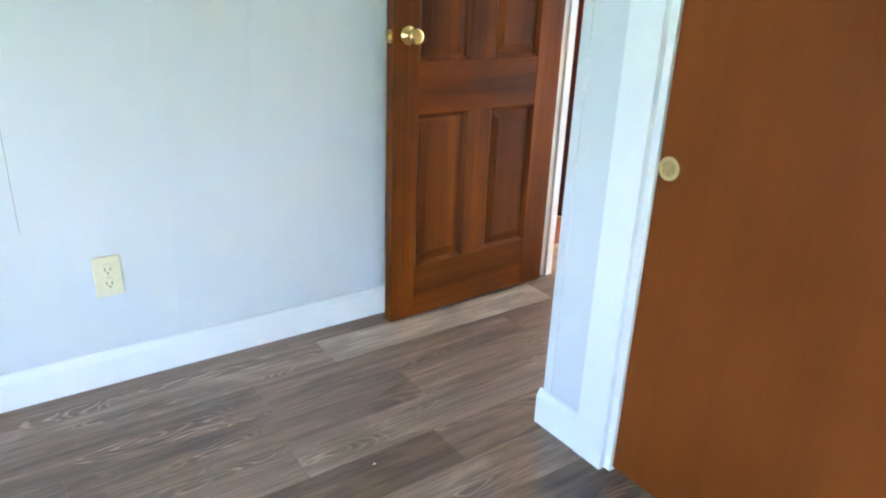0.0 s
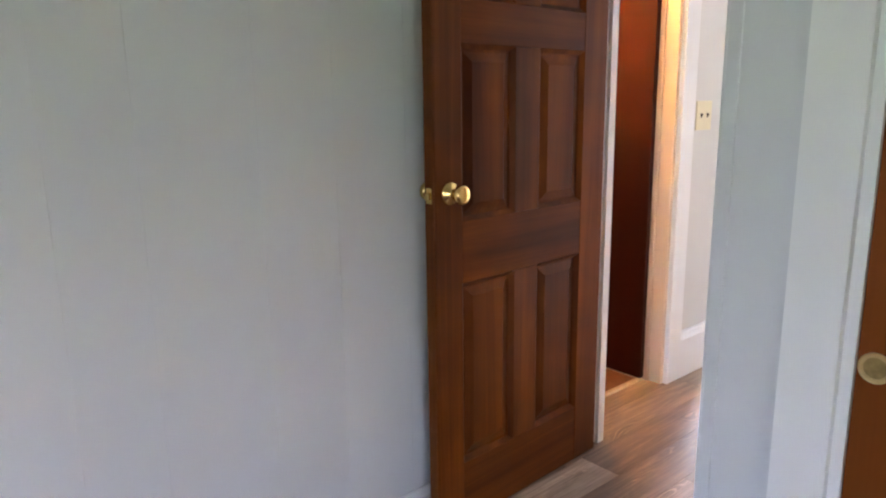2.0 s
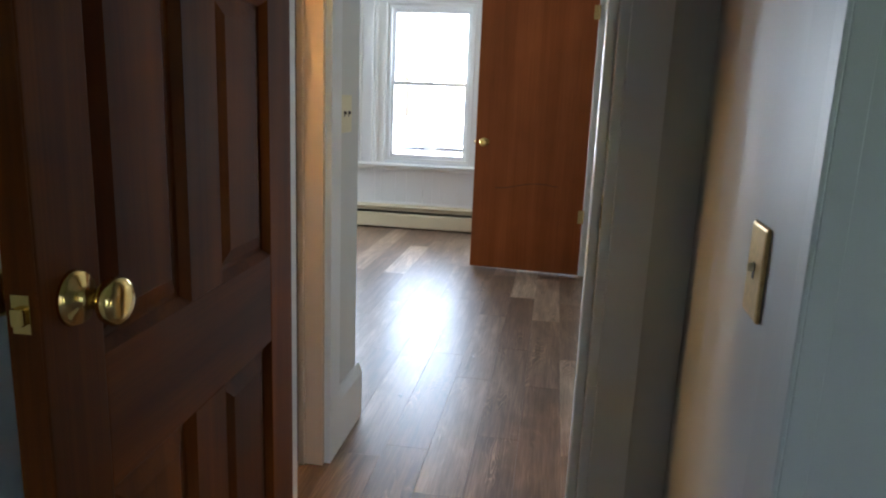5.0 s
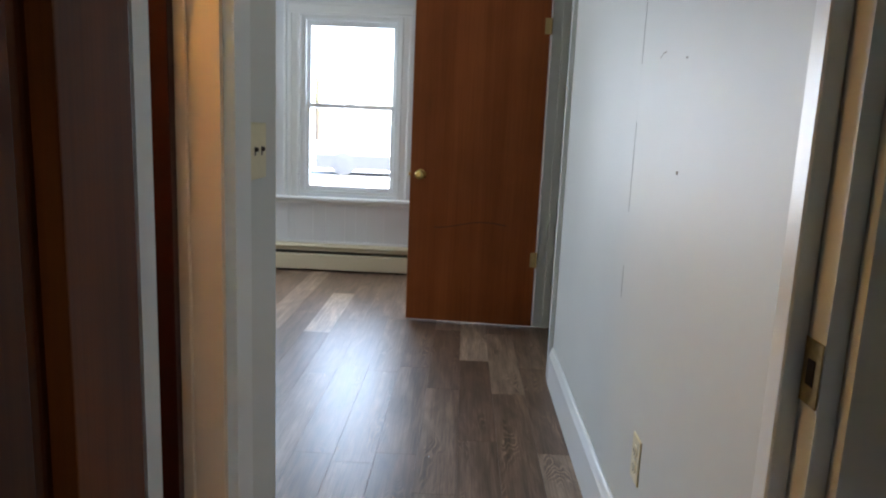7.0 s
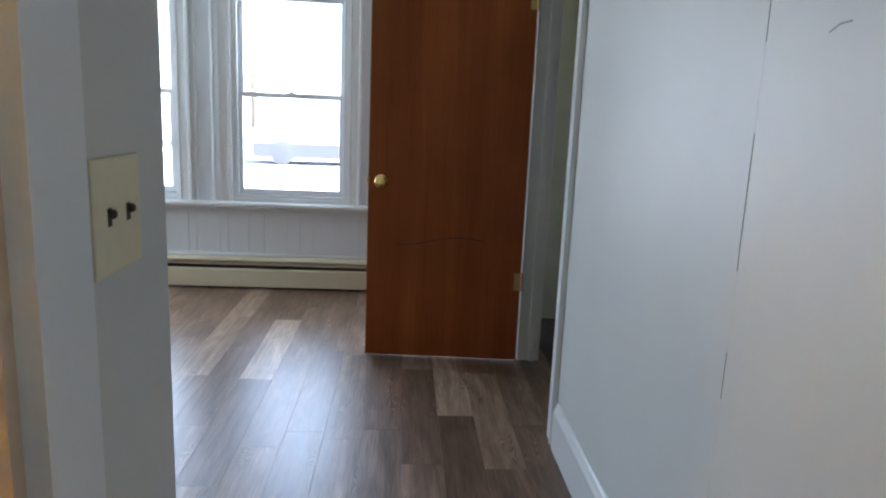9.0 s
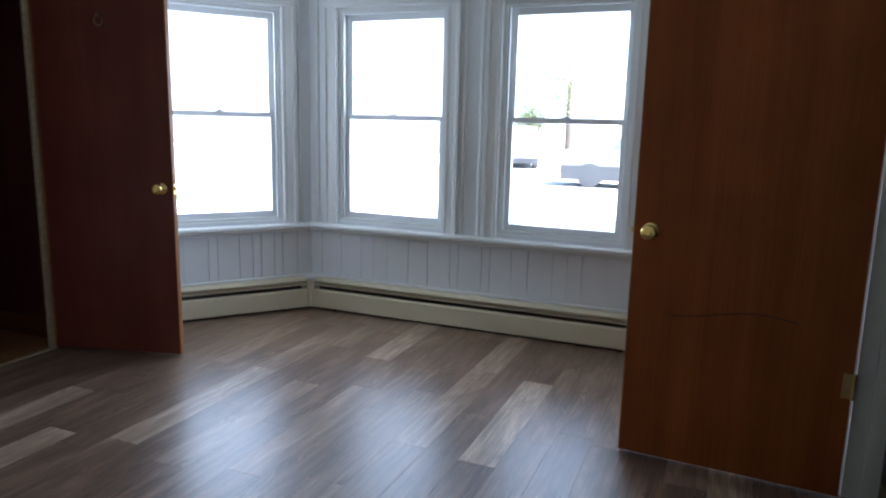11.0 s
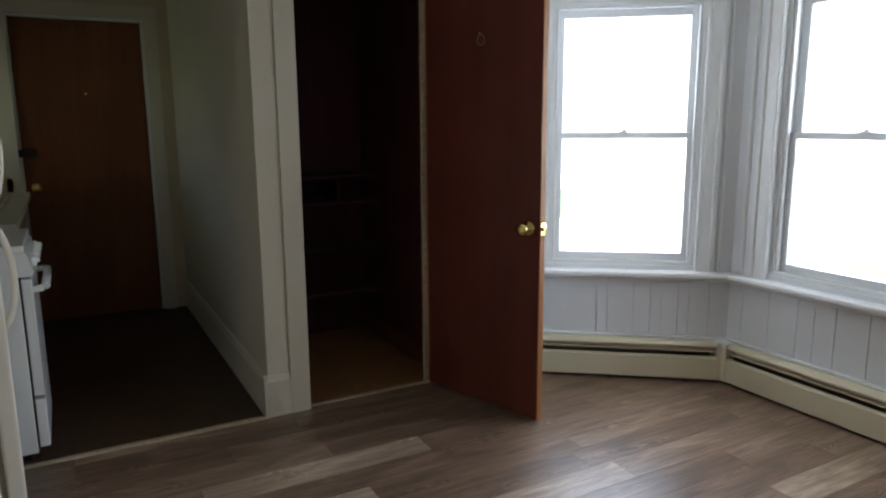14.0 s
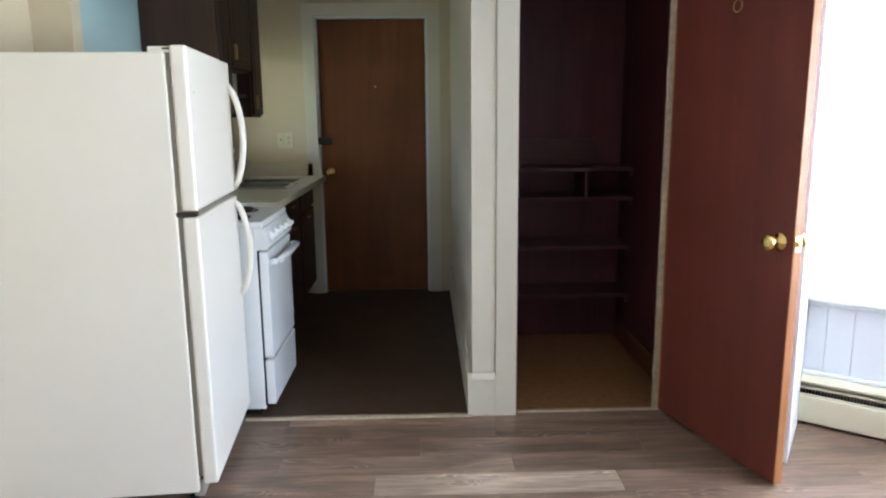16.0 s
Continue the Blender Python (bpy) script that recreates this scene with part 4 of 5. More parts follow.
# ---- baseboard heaters ----
def heater(p0, p1, a, b, label):
    n = length(p0, p1)
    h = thing("baseboard_heater", along(p0, p1), label, "heater", "bay heaters")
    part("back_panel", box(a, b, -0.006, -0.001, 0.03, 0.2), HEATER_CREAM, h)
    prof = [(-0.072, 0.018), (-0.068, 0.013), (-0.062, 0.018), (-0.062, 0.124), (-0.05, 0.134), (-0.053, 0.138), (-0.072, 0.128)]
    part("front_panel", extrude_profile(bmesh.new(), prof, a, b, "x"), HEATER_CREAM, h, "cream enamelled front panel")
    prof = [(0, 0.214), (-0.04, 0.213), (-0.062, 0.207), (-0.076, 0.198), (-0.076, 0.191), (-0.070, 0.192), (-0.05, 0.202), (0, 0.204)]
    part("top_cap", extrude_profile(bmesh.new(), prof, a, b, "x"), HEATER_CREAM, h, "rounded cream top cap")
    bm = bmesh.new()
    k = a + 0.03
    while k < b - 0.03:
        bx(bm, k, k + 0.0012, -0.052, -0.012, 0.075, 0.155)
        k += 0.012
    part("fin_pack", bm, HEATER_FIN, h, "dark metal fins")
    bm = lathe(bmesh.new(), [(0.011, 0), (0.011, b - a - 0.04)], Matrix.Translation((a + 0.02, -0.032, 0.115)) @ Matrix.Rotation(radians(90), 4, "Y"), 12)
    part("pipe", bm, OLD_BRASS, h)
    prof = [(-0.064, 0.162), (-0.058, 0.168), (-0.058, 0.173), (-0.064, 0.170)]
    part("damper", extrude_profile(bmesh.new(), prof, a + 0.005, b - 0.005, "x"), HEATER_CREAM, h, "thin cream damper strip")
    for u in (a + 0.15, (a + b) / 2, b - 0.15):
        part("bracket", box(u - 0.008, u + 0.008, -0.056, -0.006, 0.0, 0.035), HEATER_FIN, h)
    return h


heater(BAY_A, BAY_C, 0.06, east_len - 0.02, "cream enamelled baseboard heater under the windows")
heater(BAY_B, BAY_A, 0.05, DN - 0.06, "cream baseboard heater on the angled wall")
q = offset_corner(BAY_B, BAY_A, BAY_C, 0.072)
hc = thing("heater_corner", pose(0, 0, 0), "cream and white corner piece joining the heaters", "heater")
part("cover", band([(BAY_A[0] - 0.062 * 0.788, BAY_A[1] + 0.062 * 0.616), BAY_A, (BAY_A[0], BAY_A[1] - 0.062)], 0.002, 0.079, 0.015, 0.2, 0.004), HEATER_CREAM, hc)
part("cap", band([(BAY_A[0] - 0.066 * 0.788, BAY_A[1] + 0.066 * 0.616), BAY_A, (BAY_A[0], BAY_A[1] - 0.066)], 0.002, 0.083, 0.2, 0.217, 0.004), TRIM, hc)
struct("heater_ledge", band(BAY, 0.0, 0.024, 0.2145, 0.228, 0.003), TRIM, "thin white ledge above the heaters", "trim")
# dark strip along the floor: the shadow below the heaters, put in as colour
struct("heater_shadow_board", band(BAY, 0.0, 0.016, 0.0, 0.03), plain("heater_shadow_brown", (0.09, 0.06, 0.04), 0.7), "dark strip painting in the shadow under the heaters", "trim")

# ---- kitchen ----
def refrigerator():
    f = thing("refrigerator", pose(3.118, 4.48, 0, 0, 0, 5), "white top-freezer refrigerator with curved handles", "refrigerator")
    D, W, H = 0.74, 0.70, 1.522
    part("cabinet", box(0, D, 0, W, 0.045, H, 0.006, 2), FRIDGE_WHITE, f)
    part("gasket", box(D, D + 0.016, 0.012, W - 0.012, 0.10, H - 0.004), GASKET, f, "grey door gasket")
    part("base_grille", box(D - 0.02, D + 0.012, 0.02, W - 0.02, 0.02, 0.085, 0.003, 1), GASKET, f, "grey base grille")
    for name, z0, z1 in (("freezer_door", 1.026, H + 0.022), ("fridge_door", 0.075, 1.006)):
        bm = box(D + 0.016, D + 0.066, 0.0, W, z0, z1, 0.010, 3)
        d = part(name, bm, FRIDGE_WHITE, f)
        up = name == "freezer_door"
        za, zb = (z0 + 0.012, z1 - 0.09) if up else (z1 - 0.02, z1 - 0.42)
        pts = []
        for i in range(13):
            u = i / 12
            bow = math.sin(math.pi * u) ** 0.6
            pts.append((D + 0.062 + 0.052 * bow, W - 0.045, za + (zb - za) * u))
        part("handle", sweep(bmesh.new(), pts, 0.013, 10, 0.8), FRIDGE_WHITE, d, "curved white handle", True)
    part("hinge_cover", box(D - 0.05, D + 0.06, 0.006, 0.05, H, H + 0.018, 0.004, 2), FRIDGE_WHITE, f)
    part("top_hinge", box(D - 0.005, D + 0.05, 0.004, 0.012, H + 0.008, H + 0.014), DARK_METAL, f, "dark hinge plate")
    part("middle_hinge", box(D - 0.004, D + 0.062, 0.001, 0.03, 1.008, 1.024, 0.002, 1), DARK_METAL, f, "dark middle hinge")
    for x in (0.05, D - 0.03):
        for y in (0.05, W - 0.05):
            part("foot", lathe(bmesh.new(), [(0.018, 0), (0.018, 0.012), (0.008, 0.014), (0.008, 0.05)], Matrix.Translation((x, y, -0.002)), 12), BLACK, f)
    part("badge", box(D + 0.0658, D + 0.067, 0.06, 0.075, 1.40, 1.406), STEEL, f, "small metal badge")
    return f


def stove():
    s = thing("stove", pose(3.32, 5.28, 0), "white electric range with coil burners", "stove")
    D, W, H = 0.60, 0.52, 0.885
    part("body", box(0, D, 0, W, 0.03, H - 0.03, 0.004, 2), STOVE_WHITE, s)
    part("cooktop", box(-0.02, D + 0.03, -0.004, W + 0.004, H - 0.03, H, 0.008, 3), STOVE_WHITE, s)
    for x, y, r in ((0.16, 0.14, 0.075), (0.16, 0.38, 0.095), (0.44, 0.14, 0.095), (0.44, 0.38, 0.075)):
        b = part("burner", lathe(bmesh.new(), [(r + 0.012, 0), (r + 0.012, 0.003), (r, 0.004), (r - 0.01, 0.001)], Matrix.Translation((x, y, H - 0.0005)), 28), BLACK, s, "black drip bowl and coil", True)
        pts = []
        for i in range(70):
            a = i * 0.34
            rr = 0.02 + (r - 0.028) * i / 69
            pts.append((x + rr * math.cos(a), y + rr * math.sin(a), H + 0.010))
        part("coil", sweep(bmesh.new(), pts, 0.0045, 6), BLACK, b)
    prof = [(D, H - 0.125), (D + 0.045, H - 0.125), (D + 0.055, H - 0.11), (D + 0.033, H - 0.03), (D, H - 0.03)]
    cp = part("control_panel", extrude_profile(bmesh.new(), prof, 0.0, W, "y"), STOVE_WHITE, s)
    for i in range(5):
        m = Matrix.Translation((D + 0.046, 0.06 + i * (W - 0.12) / 4, H - 0.075)) @ Matrix.Rotation(radians(75), 4, "Y")
        part("control_knob", lathe(bmesh.new(), [(0.024, 0), (0.022, 0.016), (0.012, 0.018), (0.011, 0.03), (0.009, 0.032)], m, 18), STOVE_WHITE, cp, "white control knob", True)
    d = part("oven_door", box(D + 0.006, D + 0.045, 0.006, W - 0.006, 0.27, H - 0.135, 0.006, 2), STOVE_WHITE, s)
    pts = [(D + 0.04, 0.03, 0.70), (D + 0.075, 0.035, 0.705), (D + 0.088, 0.06, 0.706), (D + 0.09, W / 2, 0.706), (D + 0.088, W - 0.06, 0.706), (D + 0.075, W - 0.035, 0.705), (D + 0.04, W - 0.03, 0.70)]
    part("handle", sweep(bmesh.new(), pts, 0.014, 10, 1.2), STOVE_WHITE, d, "white bar handle", True)
    part("drawer", box(D + 0.006, D + 0.045, 0.006, W - 0.006, 0.05, 0.255, 0.006, 2), STOVE_WHITE, s)
    part("door_gap", box(D, D + 0.008, 0.004, W - 0.004, 0.045, H - 0.13), BLACK, s, "dark gap behind the door")
    part("plinth", box(0.02, D - 0.03, 0.02, W - 0.02, -0.002, 0.03), BLACK, s)
    return s


refrigerator()
stove()


def base_cabinet(y0, y1):
    c = thing("base_cabinet", pose(WEST + 0.01, y0, 0), "dark brown wooden kitchen base cabinet", "cabinet", "kitchen base cabinets")
    n = y1 - y0 - 0.004
    part("body", box(0, 0.56, 0, n, 0.09, 0.868, 0.002, 1), CABINET_WOOD, c)
    part("plinth", box(0.0, 0.50, 0.002, n - 0.002, -0.002, 0.09), BLACK, c)
    d = part("door", box(0.56, 0.58, 0.015, n - 0.015, 0.11, 0.68, 0.004, 2), CABINET_WOOD, c)
    part("handle", box(0.58, 0.6, n / 2 - 0.05, n / 2 + 0.05, 0.63, 0.64, 0.003, 1), OLD_BRASS, d, "dull brass pull")
    w = part("drawer", box(0.56, 0.58, 0.015, n - 0.015, 0.70, 0.85, 0.004, 2), CABINET_WOOD, c)
    part("handle", box(0.58, 0.6, n / 2 - 0.05, n / 2 + 0.05, 0.77, 0.78, 0.003, 1), OLD_BRASS, w, "dull brass pull")


CY0, CY1 = 5.815, KIT_N - 0.004
for i in range(3):
    base_cabinet(CY0 + i * (CY1 - CY0) / 3, CY0 + (i + 1) * (CY1 - CY0) / 3)
SX0, SX1, SY0, SY1 = WEST + 0.12, WEST + 0.58, 6.55, 7.25
wt = thing("worktop", pose(0, 0, 0), "cream laminate kitchen worktop with metal edge", "worktop")
bm = bmesh.new()
bx(bm, WEST + 0.004, WEST + 0.68, CY0, SY0, 0.868, 0.905)
bx(bm, WEST + 0.004, WEST + 0.68, SY1, CY1, 0.868, 0.905)
bx(bm, WEST + 0.004, SX0, SY0, SY1, 0.868, 0.905)
bx(bm, SX1, WEST + 0.68, SY0, SY1, 0.868, 0.905)
part("top", bm, LAMINATE, wt)
part("front_edge", box(WEST + 0.68, WEST + 0.687, CY0, CY1, 0.866, 0.907, 0.002, 1), LAMINATE, wt)
part("upstand", box(WEST + 0.001, WEST + 0.018, CY0, CY1, 0.905, 1.0, 0.003, 1), LAMINATE, wt)
part("end_upstand", box(WEST + 0.018, WEST + 0.6, CY1 - 0.016, CY1, 0.905, 1.0, 0.003, 1), LAMINATE, wt)
sk = thing("sink", pose(0, 0, 0.905), "stainless steel double kitchen sink", "sink")
bm = bmesh.new()
for y0, y1 in ((SY0, SY0 + 0.025), (SY1 - 0.025, SY1), ((SY0 + SY1) / 2 - 0.015, (SY0 + SY1) / 2 + 0.015)):
    bx(bm, SX0 - 0.012, SX1 + 0.012, y0 - 0.01, y1 + 0.01, 0.0, 0.005)
bx(bm, SX0 - 0.012, SX0 + 0.05, SY0 - 0.01, SY1 + 0.01, 0.0001, 0.0049)
bx(bm, SX1 - 0.02, SX1 + 0.012, SY0 - 0.01, SY1 + 0.01, 0.0001, 0.0049)
part("rim", bm, STEEL, sk)
for y0, y1 in ((SY0 + 0.02, (SY0 + SY1) / 2 - 0.012), ((SY0 + SY1) / 2 + 0.012, SY1 - 0.02)):
    bm = bmesh.new()
    bx(bm, SX0 + 0.04, SX1 - 0.015, y0, y1, -0.16, -0.157)
    for a in ((SX0 + 0.04, SX0 + 0.043, y0, y1), (SX1 - 0.018, SX1 - 0.015, y0, y1), (SX0 + 0.04, SX1 - 0.015, y0, y0 + 0.003), (SX0 + 0.04, SX1 - 0.015, y1 - 0.003, y1)):
        bx(bm, *a, -0.16, 0.001)
    part("bowl", bm, STEEL, sk)
bm = bmesh.new()
yc = (SY0 + SY1) / 2
sweep(bm, [(SX0 + 0.015, yc, 0), (SX0 + 0.015, yc, 0.10), (SX0 + 0.03, yc, 0.14), (SX0 + 0.09, yc, 0.16), (SX0 + 0.16, yc, 0.15), (SX0 + 0.19, yc, 0.12)], 0.010, 10)
part("tap", bm, STEEL, sk, "bent chrome tap", True)


def wall_cabinet(y0, y1, z0, z1, doors):
    c = thing("wall_cabinet", pose(WEST + 0.002, y0, 0), "dark brown wooden kitchen wall cabinet", "cabinet", "kitchen wall cabinets")
    n = y1 - y0 - 0.003
    part("body", box(0, 0.385, 0, n, z0, z1, 0.002, 1), CABINET_WOOD, c)
    for i in range(doors):
        a, b = 0.012 + i * (n - 0.012) / doors, (i + 1) * (n - 0.012) / doors
        d = part("door", box(0.385, 0.404, a, b, z0 + 0.015, z1 - 0.015, 0.004, 2), CABINET_WOOD, c)
        part("door_panel", box(0.404, 0.408, a + 0.05, b - 0.05, z0 + 0.07, z1 - 0.07, 0.003, 1), CABINET_WOOD, d)
        part("handle", box(0.408, 0.427, a + 0.02, a + 0.03, z0 + 0.05, z0 + 0.13, 0.003, 1), OLD_BRASS, d, "dull brass pull")


wall_cabinet(6.0, 6.19, 1.335, 2.2, 1)
wall_cabinet(6.19, 6.62, 1.59, 2.2, 1)
wall_cabinet(6.62, 6.87, 1.335, 2.2, 1)
ns = thing("niche_shelf", pose(WEST + 0.002, 6.19, 1.45), "dark brown open shelf below the short cabinet", "shelf")
part("board", box(0, 0.36, 0.002, 0.425, 0, 0.018, 0.002, 1), CABINET_WOOD, ns)
part("back_board", box(0.30, 0.31, 0.002, 0.425, 0.018, 0.139, 0.002, 1), WARM_LIT_WHITE, ns, "cream back of the open niche")

# ---- shelf closet ----
for z, dep in ((0.33, 0.30), (0.605, 0.30), (0.88, 0.30), (1.04, 0.30)):
    sh = thing("closet_shelf", pose(KIT_X + 0.136, 6.38 - dep, z), "dark red painted closet shelf board", "shelf", "closet shelves")
    part("board", box(0, 0.81, 0, dep - 0.002, -0.018, 0.0, 0.002, 1), DARK_SHELF, sh)
    for x in (0.0, 0.79):
        part("cleat", box(x, x + 0.02, 0.02, dep - 0.004, -0.05, -0.018, 0.002, 1), DARK_PANEL, sh)
dv = thing("shelf_divider", pose(5.53, 6.09, 0.88), "dark red upright divider between shelves", "shelf")
part("board", box(0, 0.016, 0, 0.28, 0.0, 0.142, 0.001, 1), DARK_SHELF, dv)
sb = thing("shelf_back_board", pose(KIT_X + 0.14, 6.36, 1.04), "dark red board standing behind the top shelf", "board")
part("board", box(0, 0.66, 0, 0.016, 0.0, 0.15, 0.002, 1), DARK_SHELF, sb)
trim_run("baseboard", (5.80, 6.38), (5.80, NORTH + 0.11), 0, 0.11, 0.012, wood("red_brown_baseboard_wood", (0.12, 0.04, 0.015), (0.2, 0.07, 0.03), "x", 0.4), "red-brown wooden closet baseboard")

# ---- lamp of the side room ----
bl = thing("ceiling_lamp", pose(2.72, 2.74, CEIL), "small ceiling lamp with a warm bare bulb", "lamp")
part("holder", lathe(bmesh.new(), [(0.05, -0.03), (0.06, -0.02), (0.06, 0.0)], None, 20), TRIM, bl)
part("bulb", lathe(bmesh.new(), [(0.004, -0.13), (0.022, -0.122), (0.032, -0.10), (0.03, -0.08), (0.016, -0.05), (0.014, -0.03)], None, 18), BULB, bl, "glowing warm bulb", True)
bulb = new("bulb_light", bpy.data.lights.new("bulb_light", "POINT"))
bulb.data.energy, bulb.data.color, bulb.data.shadow_soft_size = BATH_W, (1.0, 0.32, 0.06), 0.04
bulb.location = (2.72, 2.74, CEIL - 0.19)

# ---- bedroom and kitchen windows ----
def plain_window(name, p0, p1, s0, s1, z0, z1, label):
    w = thing(name, along(p0, p1), label, "window", kind="structure")
    bm = bmesh.new()
    t = 0.03
    zm = (z0 + z1) / 2
    for a, b, c, d in ((s0, s0 + t, z0, z1), (s1 - t, s1, z0, z1), (s0 + t, s1 - t, z0, z0 + t), (s0 + t, s1 - t, z1 - t, z1), (s0 + t, s1 - t, zm - 0.02, zm + 0.02)):
        bx(bm, a, b, 0.05, 0.10, c, d)
    part("window_frame", bm, VINYL_WHITE, w)
    part("window_sill", box(s0 - 0.05, s1 + 0.05, -0.05, 0.05, z0 - 0.03, z0 - 0.002, 0.004, 2), TRIM, w)
    for a, b in ((z0 + t, zm - 0.02), (zm + 0.02, z1 - t)):
        p = part("pane", box(s0 + t, s1 - t, 0.073, 0.077, a, b), GLASS, w, "clear glass pane")
        p.visible_shadow = False


plain_window("window_4", (BED_W, BED_S), (BED_W, BED_N), 2.2, 2.75, 0.55, 1.85, "white bedroom window")
# unseen low window, added so that light reaches the lower north wall
plain_window("window_5", (CLOSET_X + 0.66, BED_S), (BED_W, BED_S), 2.45, 2.95, 0.40, 1.20, "white low bedroom window, unseen, added for its light")
plain_window("window_6", (WEST, NORTH + 0.14), (WEST, KIT_N), 6.92 - NORTH - 0.14, 7.40 - NORTH - 0.14, 1.12, 1.80, "small white window above the kitchen sink")

# ---- outdoors ----
G = -0.55
struct("ground", box(-400, 400, -400, 400, G - 0.5, G), GRASS, "green lawn round the house", "ground")
struct("road", box(16.6, 41.9, -60, 80, G, G + 0.02), CONCRETE, "pale sunlit street", "road")
struct("driveway", box(7.6, 16.6, 7.45, 13.0, G, G + 0.018), CONCRETE, "pale sunlit concrete driveway", "driveway")
struct("foundation", box(-1.88, 7.22, -1.83, 7.66, G, -0.30), CONCRETE, "grey concrete house foundation", "foundation")


def house(x, y, rz, w, d, h, label):
    b = thing("house", pose(x, y, G, 0, 0, rz), label, "house")
    part("wall", box(-w / 2, w / 2, -d / 2, d / 2, 0, h), SIDING, b)
    bm = extrude_profile(bmesh.new(), [(-d / 2 - 0.3, h), (d / 2 + 0.3, h), (0, h + d * 0.35)], -w / 2 - 0.3, w / 2 + 0.3, "x")
    part("roof", bm, ROOFING, b)


house(46, 22, -90, 26, 8, 10.5, "white sided two-storey house across the street")
house(46, 56.98, -90, 44, 8, 10.5, "long white sided house across the street")
house(48, -14, -90, 20, 8, 10.5, "white sided two-storey house across the street")


def pickup(x, y, rz):
    c = thing("pickup_truck", pose(x, y, G + 0.02, 0, 0, rz), "parked pale pickup truck with dark band below the pale body", "truck")
    prof = [(-2.6, 0.45), (2.55, 0.45), (2.62, 0.62), (2.58, 0.98), (1.25, 1.08), (0.65, 1.70), (-0.75, 1.74), (-0.95, 1.08), (-2.6, 1.06)]
    bm = extrude_profile(bmesh.new(), [(a, b) for a, b in prof], -0.9, 0.9, "x")
    bmesh.ops.transform(bm, matrix=Matrix.Rotation(radians(90), 4, "Z"), verts=bm.verts)
    bmesh.ops.recalc_face_normals(bm, faces=bm.faces)
    bmesh.ops.bevel(bm, geom=list(bm.edges), offset=0.05, segments=2, affect="EDGES")
    part("body", bm, CAR_WHITE, c)
    for s in (-1, 1):
        bm = extrude_profile(bmesh.new(), [(-1.12, 1.12), (-0.68, 1.62), (0.7, 1.6), (0.85, 1.12)], s * 0.895, s * 0.905, "y")
        bmesh.ops.transform(bm, matrix=Matrix.Diagonal((-1, 1, 1, 1)), verts=bm.verts)
        part("side_window", bm, CAR_GLASS, c, "side window with glare put into its grey")
        for xx in (-1.65, 1.65):
            wl = part("wheel", lathe(bmesh.new(), [(0.2, -0.12), (0.36, -0.11), (0.37, 0), (0.36, 0.11), (0.2, 0.12)], Matrix.Translation((xx, s * 0.82, 0.37)) @ Matrix.Rotation(radians(90), 4, "X"), 24), TYRE, c)
            part("rim", lathe(bmesh.new(), [(0.19, -0.125), (0.2, 0), (0.19, 0.125)], Matrix.Translation((xx, s * 0.82, 0.37)) @ Matrix.Rotation(radians(90), 4, "X"), 18), TYRE, wl)
    # dark block along the foot of the body, slightly wider than it
    part("rocker_panel", box(-2.5, 2.5, -0.93, 0.93, 0.22, 0.66, 0.04, 2), TYRE, c, "dark band below the pale body")
    for yy in (-0.65, 0.65):
        part("headlight", box(2.5, 2.61, yy - 0.16, yy + 0.16, 0.72, 0.88, 0.02, 1), STEEL, c)
    part("bumper", box(2.5, 2.72, -0.88, 0.88, 0.42, 0.60, 0.03, 2), STEEL, c)


pickup(24.6, 4.2, 94)
pickup(33.0, 10.9, 18)


def tree(x, y, h, label, seed):
    rnd = random.Random(seed)
    t = thing("tree", pose(x, y, G), label, "tree", "street trees")
    bm = bmesh.new()
    trunk = [(0.0, 0, 0), (0.05, 0.02, h * 0.2), (0.02, 0.08, h * 0.42), (0.1, 0.05, h * 0.62)]
    rings = []
    for i, p in enumerate(trunk):
        r = 0.2 * (1 - 0.22 * i)
        rings.append([bm.verts.new((p[0] + r * math.cos(a), p[1] + r * math.sin(a), p[2])) for a in [k * math.pi / 5 for k in range(10)]])
    for r0, r1 in zip(rings, rings[1:]):
        for i in range(10):
            bm.faces.new((r0[i], r0[(i + 1) % 10], r1[(i + 1) % 10], r1[i]))
    tips = []
    for k in range(16):
        a, z = rnd.uniform(0, 2 * math.pi), h * rnd.uniform(0.32, 0.62)
        q = Vector((math.cos(a), math.sin(a), 0)) * rnd.uniform(0.12, 0.3) * h + Vector((0, 0, z + h * rnd.uniform(0.08, 0.34)))
        mid = Vector((0.05, 0.05, z)).lerp(q, 0.5) + Vector((0, 0, 0.15))
        sweep(bm, [(0.05, 0.05, z), mid, q], 0.016, 6)
        tips += [mid, q, mid.lerp(q, 0.5)]
    part("trunk", bm, BARK, t)
    vs, fs = [], []
    for p in tips:
        for _ in range(24):
            c = p + Vector([rnd.gauss(0, h * 0.085) for _ in range(3)])
            u = Vector([rnd.gauss(0, 1) for _ in range(3)]).normalized()
            v = u.orthogonal().normalized()
            s = rnd.uniform(0.05, 0.11)
            i = len(vs)
            vs += [c - u * s, c + v * s * 0.5, c + u * s, c - v * s * 0.5]
            fs.append((i, i + 1, i + 2, i + 3))
    me = bpy.data.meshes.new("crown")
    me.from_pydata(vs, [], fs)
    me.materials.append(LEAF)
    ob = new("crown", me)
    ob.parent = t
    ob["kind"] = "stuff"


tree(37.0, 9.4, 6.4, "street tree with light green leaves", 4)
tree(38.0, 11.6, 3.3, "small street tree with light green leaves", 9)

# ---- floor planks, clipped to the rooms ----
floor_planks = thing("plank_floor", pose(0, 0, 0), "grey-brown wood-look vinyl plank floor", "floor", kind="structure")
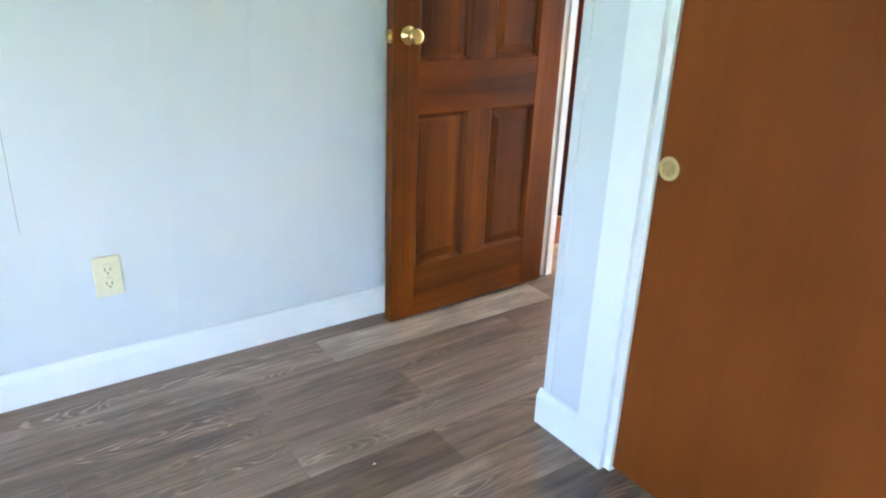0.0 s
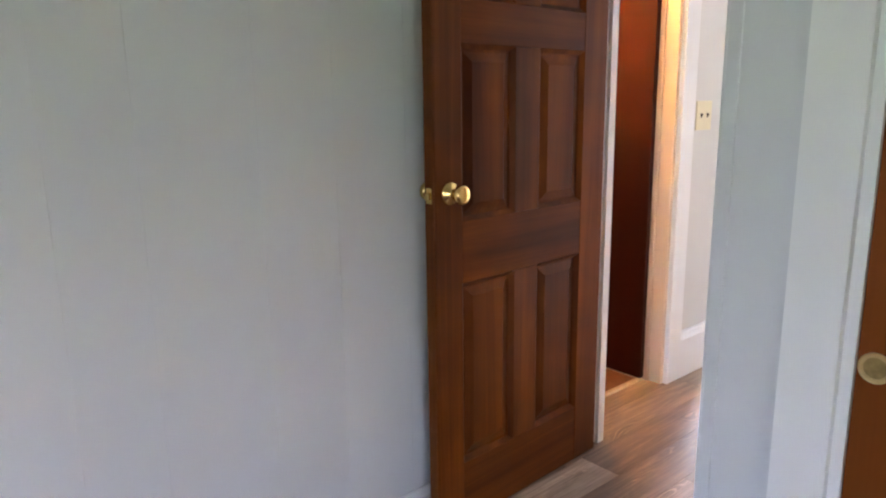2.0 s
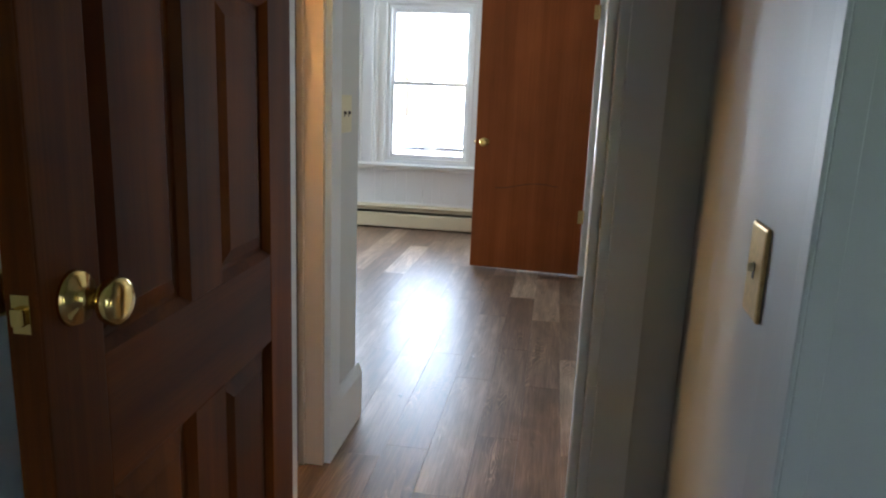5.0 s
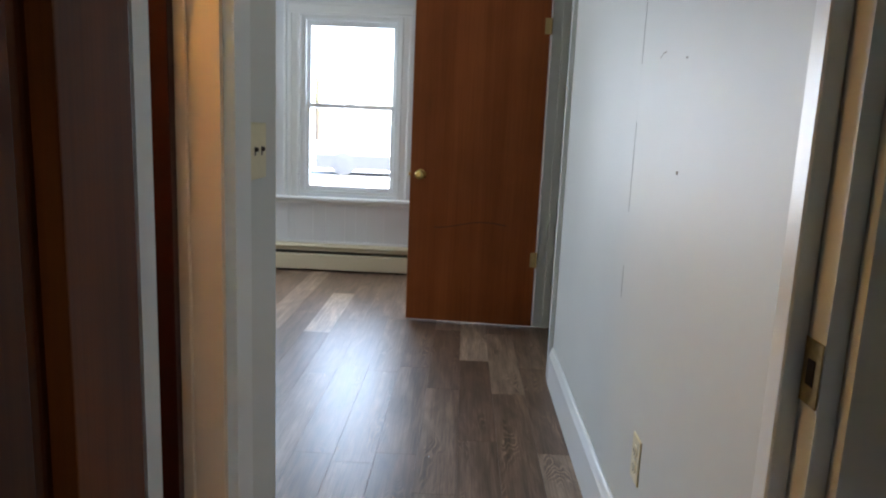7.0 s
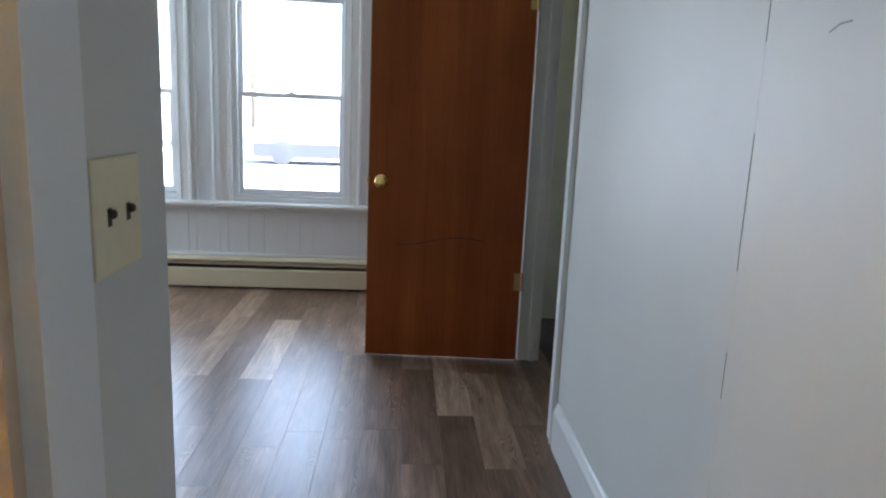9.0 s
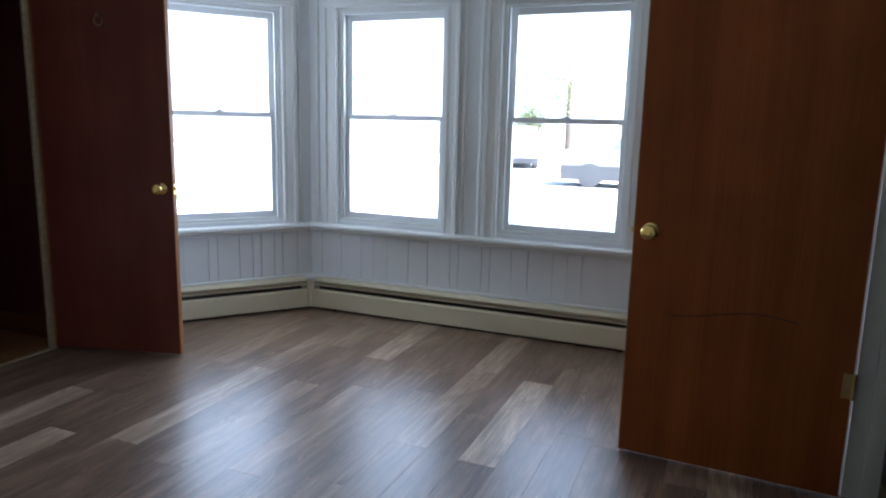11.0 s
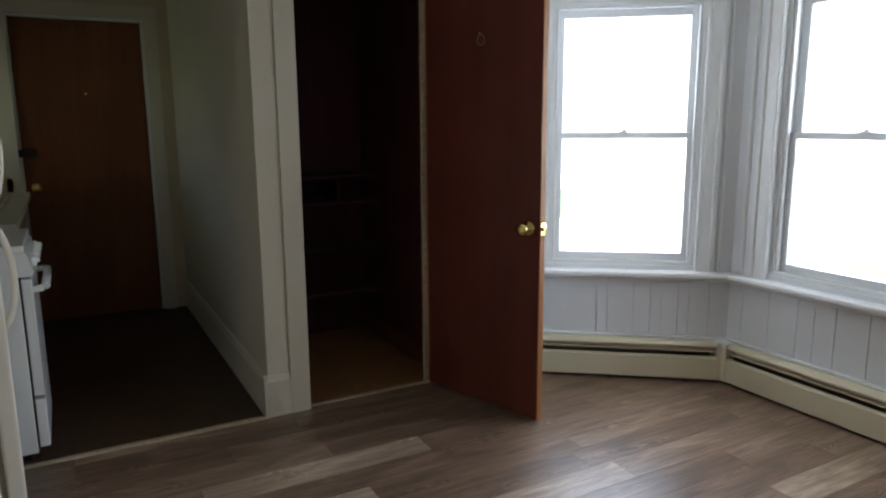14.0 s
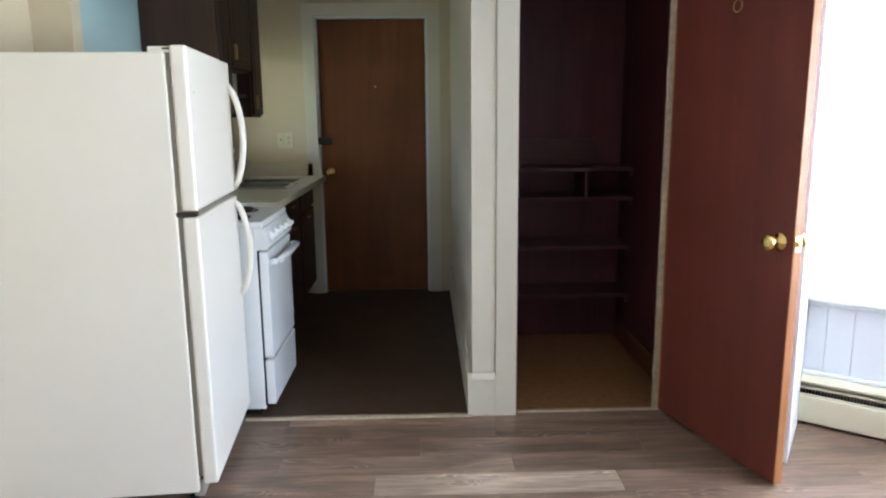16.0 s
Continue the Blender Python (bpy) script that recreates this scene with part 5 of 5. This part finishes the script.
PITCH, LONG, SEAM = 0.1457, 0.90, 1.658
# row: where one end joint of that row lies
JOINTS = {-1: 4.12, 0: 4.672, 1: 5.095, 2: 4.70, 3: 1.36, 7: 6.345, 9: 6.38, 12: 5.93, 13: 6.31, 16: 5.035, 18: 5.01, 19: 4.49, 20: 4.455, 24: 4.945}
# row, x of a point on the plank: tone from dark 0 to pale 1
TONES = {(3, 1.8): 0.95, (0, 1.6): 0.75, (-1, 1.3): 0.05, (1, 1.6): 0.62, (2, 2.2): 0.15, (1, 5.5): 0.9, (0, 5.0): 0.8, (2, 4.2): 0.5, (2, 5.1): 0.1, (2, 3.3): 0.72, (-1, 3.6): 0.8,
         (7, 6.0): 0.97, (13, 6.7): 0.93, (12, 5.5): 0.72, (16, 5.4): 0.88, (18, 4.5): 0.95, (19, 4.0): 0.85, (20, 4.9): 0.93, (9, 6.7): 0.85, (20, 5.8): 0.2, (18, 5.5): 0.3, (16, 4.6): 0.25, (13, 5.8): 0.15}


def clip(poly, a, b):
    """Keep the part of a polygon on the left of the line a, b."""
    out = []
    def side(p):
        return (b[0] - a[0]) * (p[1] - a[1]) - (b[1] - a[1]) * (p[0] - a[0])
    for p, q in zip(poly, poly[1:] + poly[:1]):
        sp, sq = side(p), side(q)
        if sp >= 0:
            out.append(p)
        if sp * sq < 0:
            u = sp / (sp - sq)
            out.append((p[0] + u * (q[0] - p[0]), p[1] + u * (q[1] - p[1])))
    return out


def row_planks(k, x0, x1):
    """Start and tone of each plank of one row; neighbours along a row share a joint."""
    rnd = random.Random(1000 + k)
    start = JOINTS.get(k, rnd.uniform(0, LONG))
    start -= math.ceil((start - x0) / LONG) * LONG
    out = []
    while start < x1:
        tone = 0.78 * rnd.betavariate(1.7, 2.3)
        for (row, x), v in TONES.items():
            if row == k and start <= x < start + LONG:
                tone = v
        out.append((start, tone))
        start += LONG
    return out


def lay(region):
    """Lay planks on the common rows of the whole floor, cut to a convex region."""
    ys = [p[1] for p in region]
    for k in range(math.floor((min(ys) - SEAM) / PITCH + 0.001), math.ceil((max(ys) - SEAM) / PITCH - 0.001)):
        y, g = SEAM + k * PITCH, 0.0002
        for x, tone in row_planks(k, BED_W - 0.3, EAST + 0.3):
            poly = [(x + g, y + g), (x + LONG - g, y + g), (x + LONG - g, y + PITCH - g), (x + g, y + PITCH - g)]
            for a, b in zip(region, region[1:] + region[:1]):
                poly = clip(poly, a, b) if len(poly) > 2 else []
            if len(poly) < 3:
                continue
            cx = sum(p[0] for p in poly) / len(poly)
            cy = sum(p[1] for p in poly) / len(poly)
            bm = bmesh.new()
            top_r = [bm.verts.new((px - cx + (0.0005 if px < cx else -0.0005), py - cy + (0.0005 if py < cy else -0.0005), 0)) for px, py in poly]
            mid_r = [bm.verts.new((px - cx, py - cy, -0.0006)) for px, py in poly]
            low_r = [bm.verts.new((px - cx, py - cy, -0.0115)) for px, py in poly]
            n = len(poly)
            bm.faces.new(top_r)
            for r0, r1 in ((top_r, mid_r), (mid_r, low_r)):
                for i in range(n):
                    bm.faces.new((r0[i], r0[(i + 1) % n], r1[(i + 1) % n], r1[i]))
            ob = part("plank", bm, PLANK, floor_planks)
            ob.location = (cx, cy, 0)
            ob.color = (tone, tone, tone, 1)


ROW0, ROW1 = SEAM - 2 * PITCH, SEAM + 5 * PITCH
lay([(BED_W, BED_S), (CLOSET_X + 0.6, BED_S), (CLOSET_X + 0.6, ROW0), (BED_W, ROW0)])
lay([(BED_W, ROW0), (BAY_D[0], ROW0), (EAST, BAY_C[1]), (EAST, ROW1), (BED_W, ROW1)])
lay([(2.2, ROW1), (3.05, ROW1), (3.05, ROW1 + 0.09), (2.2, ROW1 + 0.09)])
lay([(3.05, ROW1), (EAST, ROW1), (EAST, BAY_A[1]), (BAY_B[0], NORTH + 0.02), (3.05, NORTH + 0.02)])
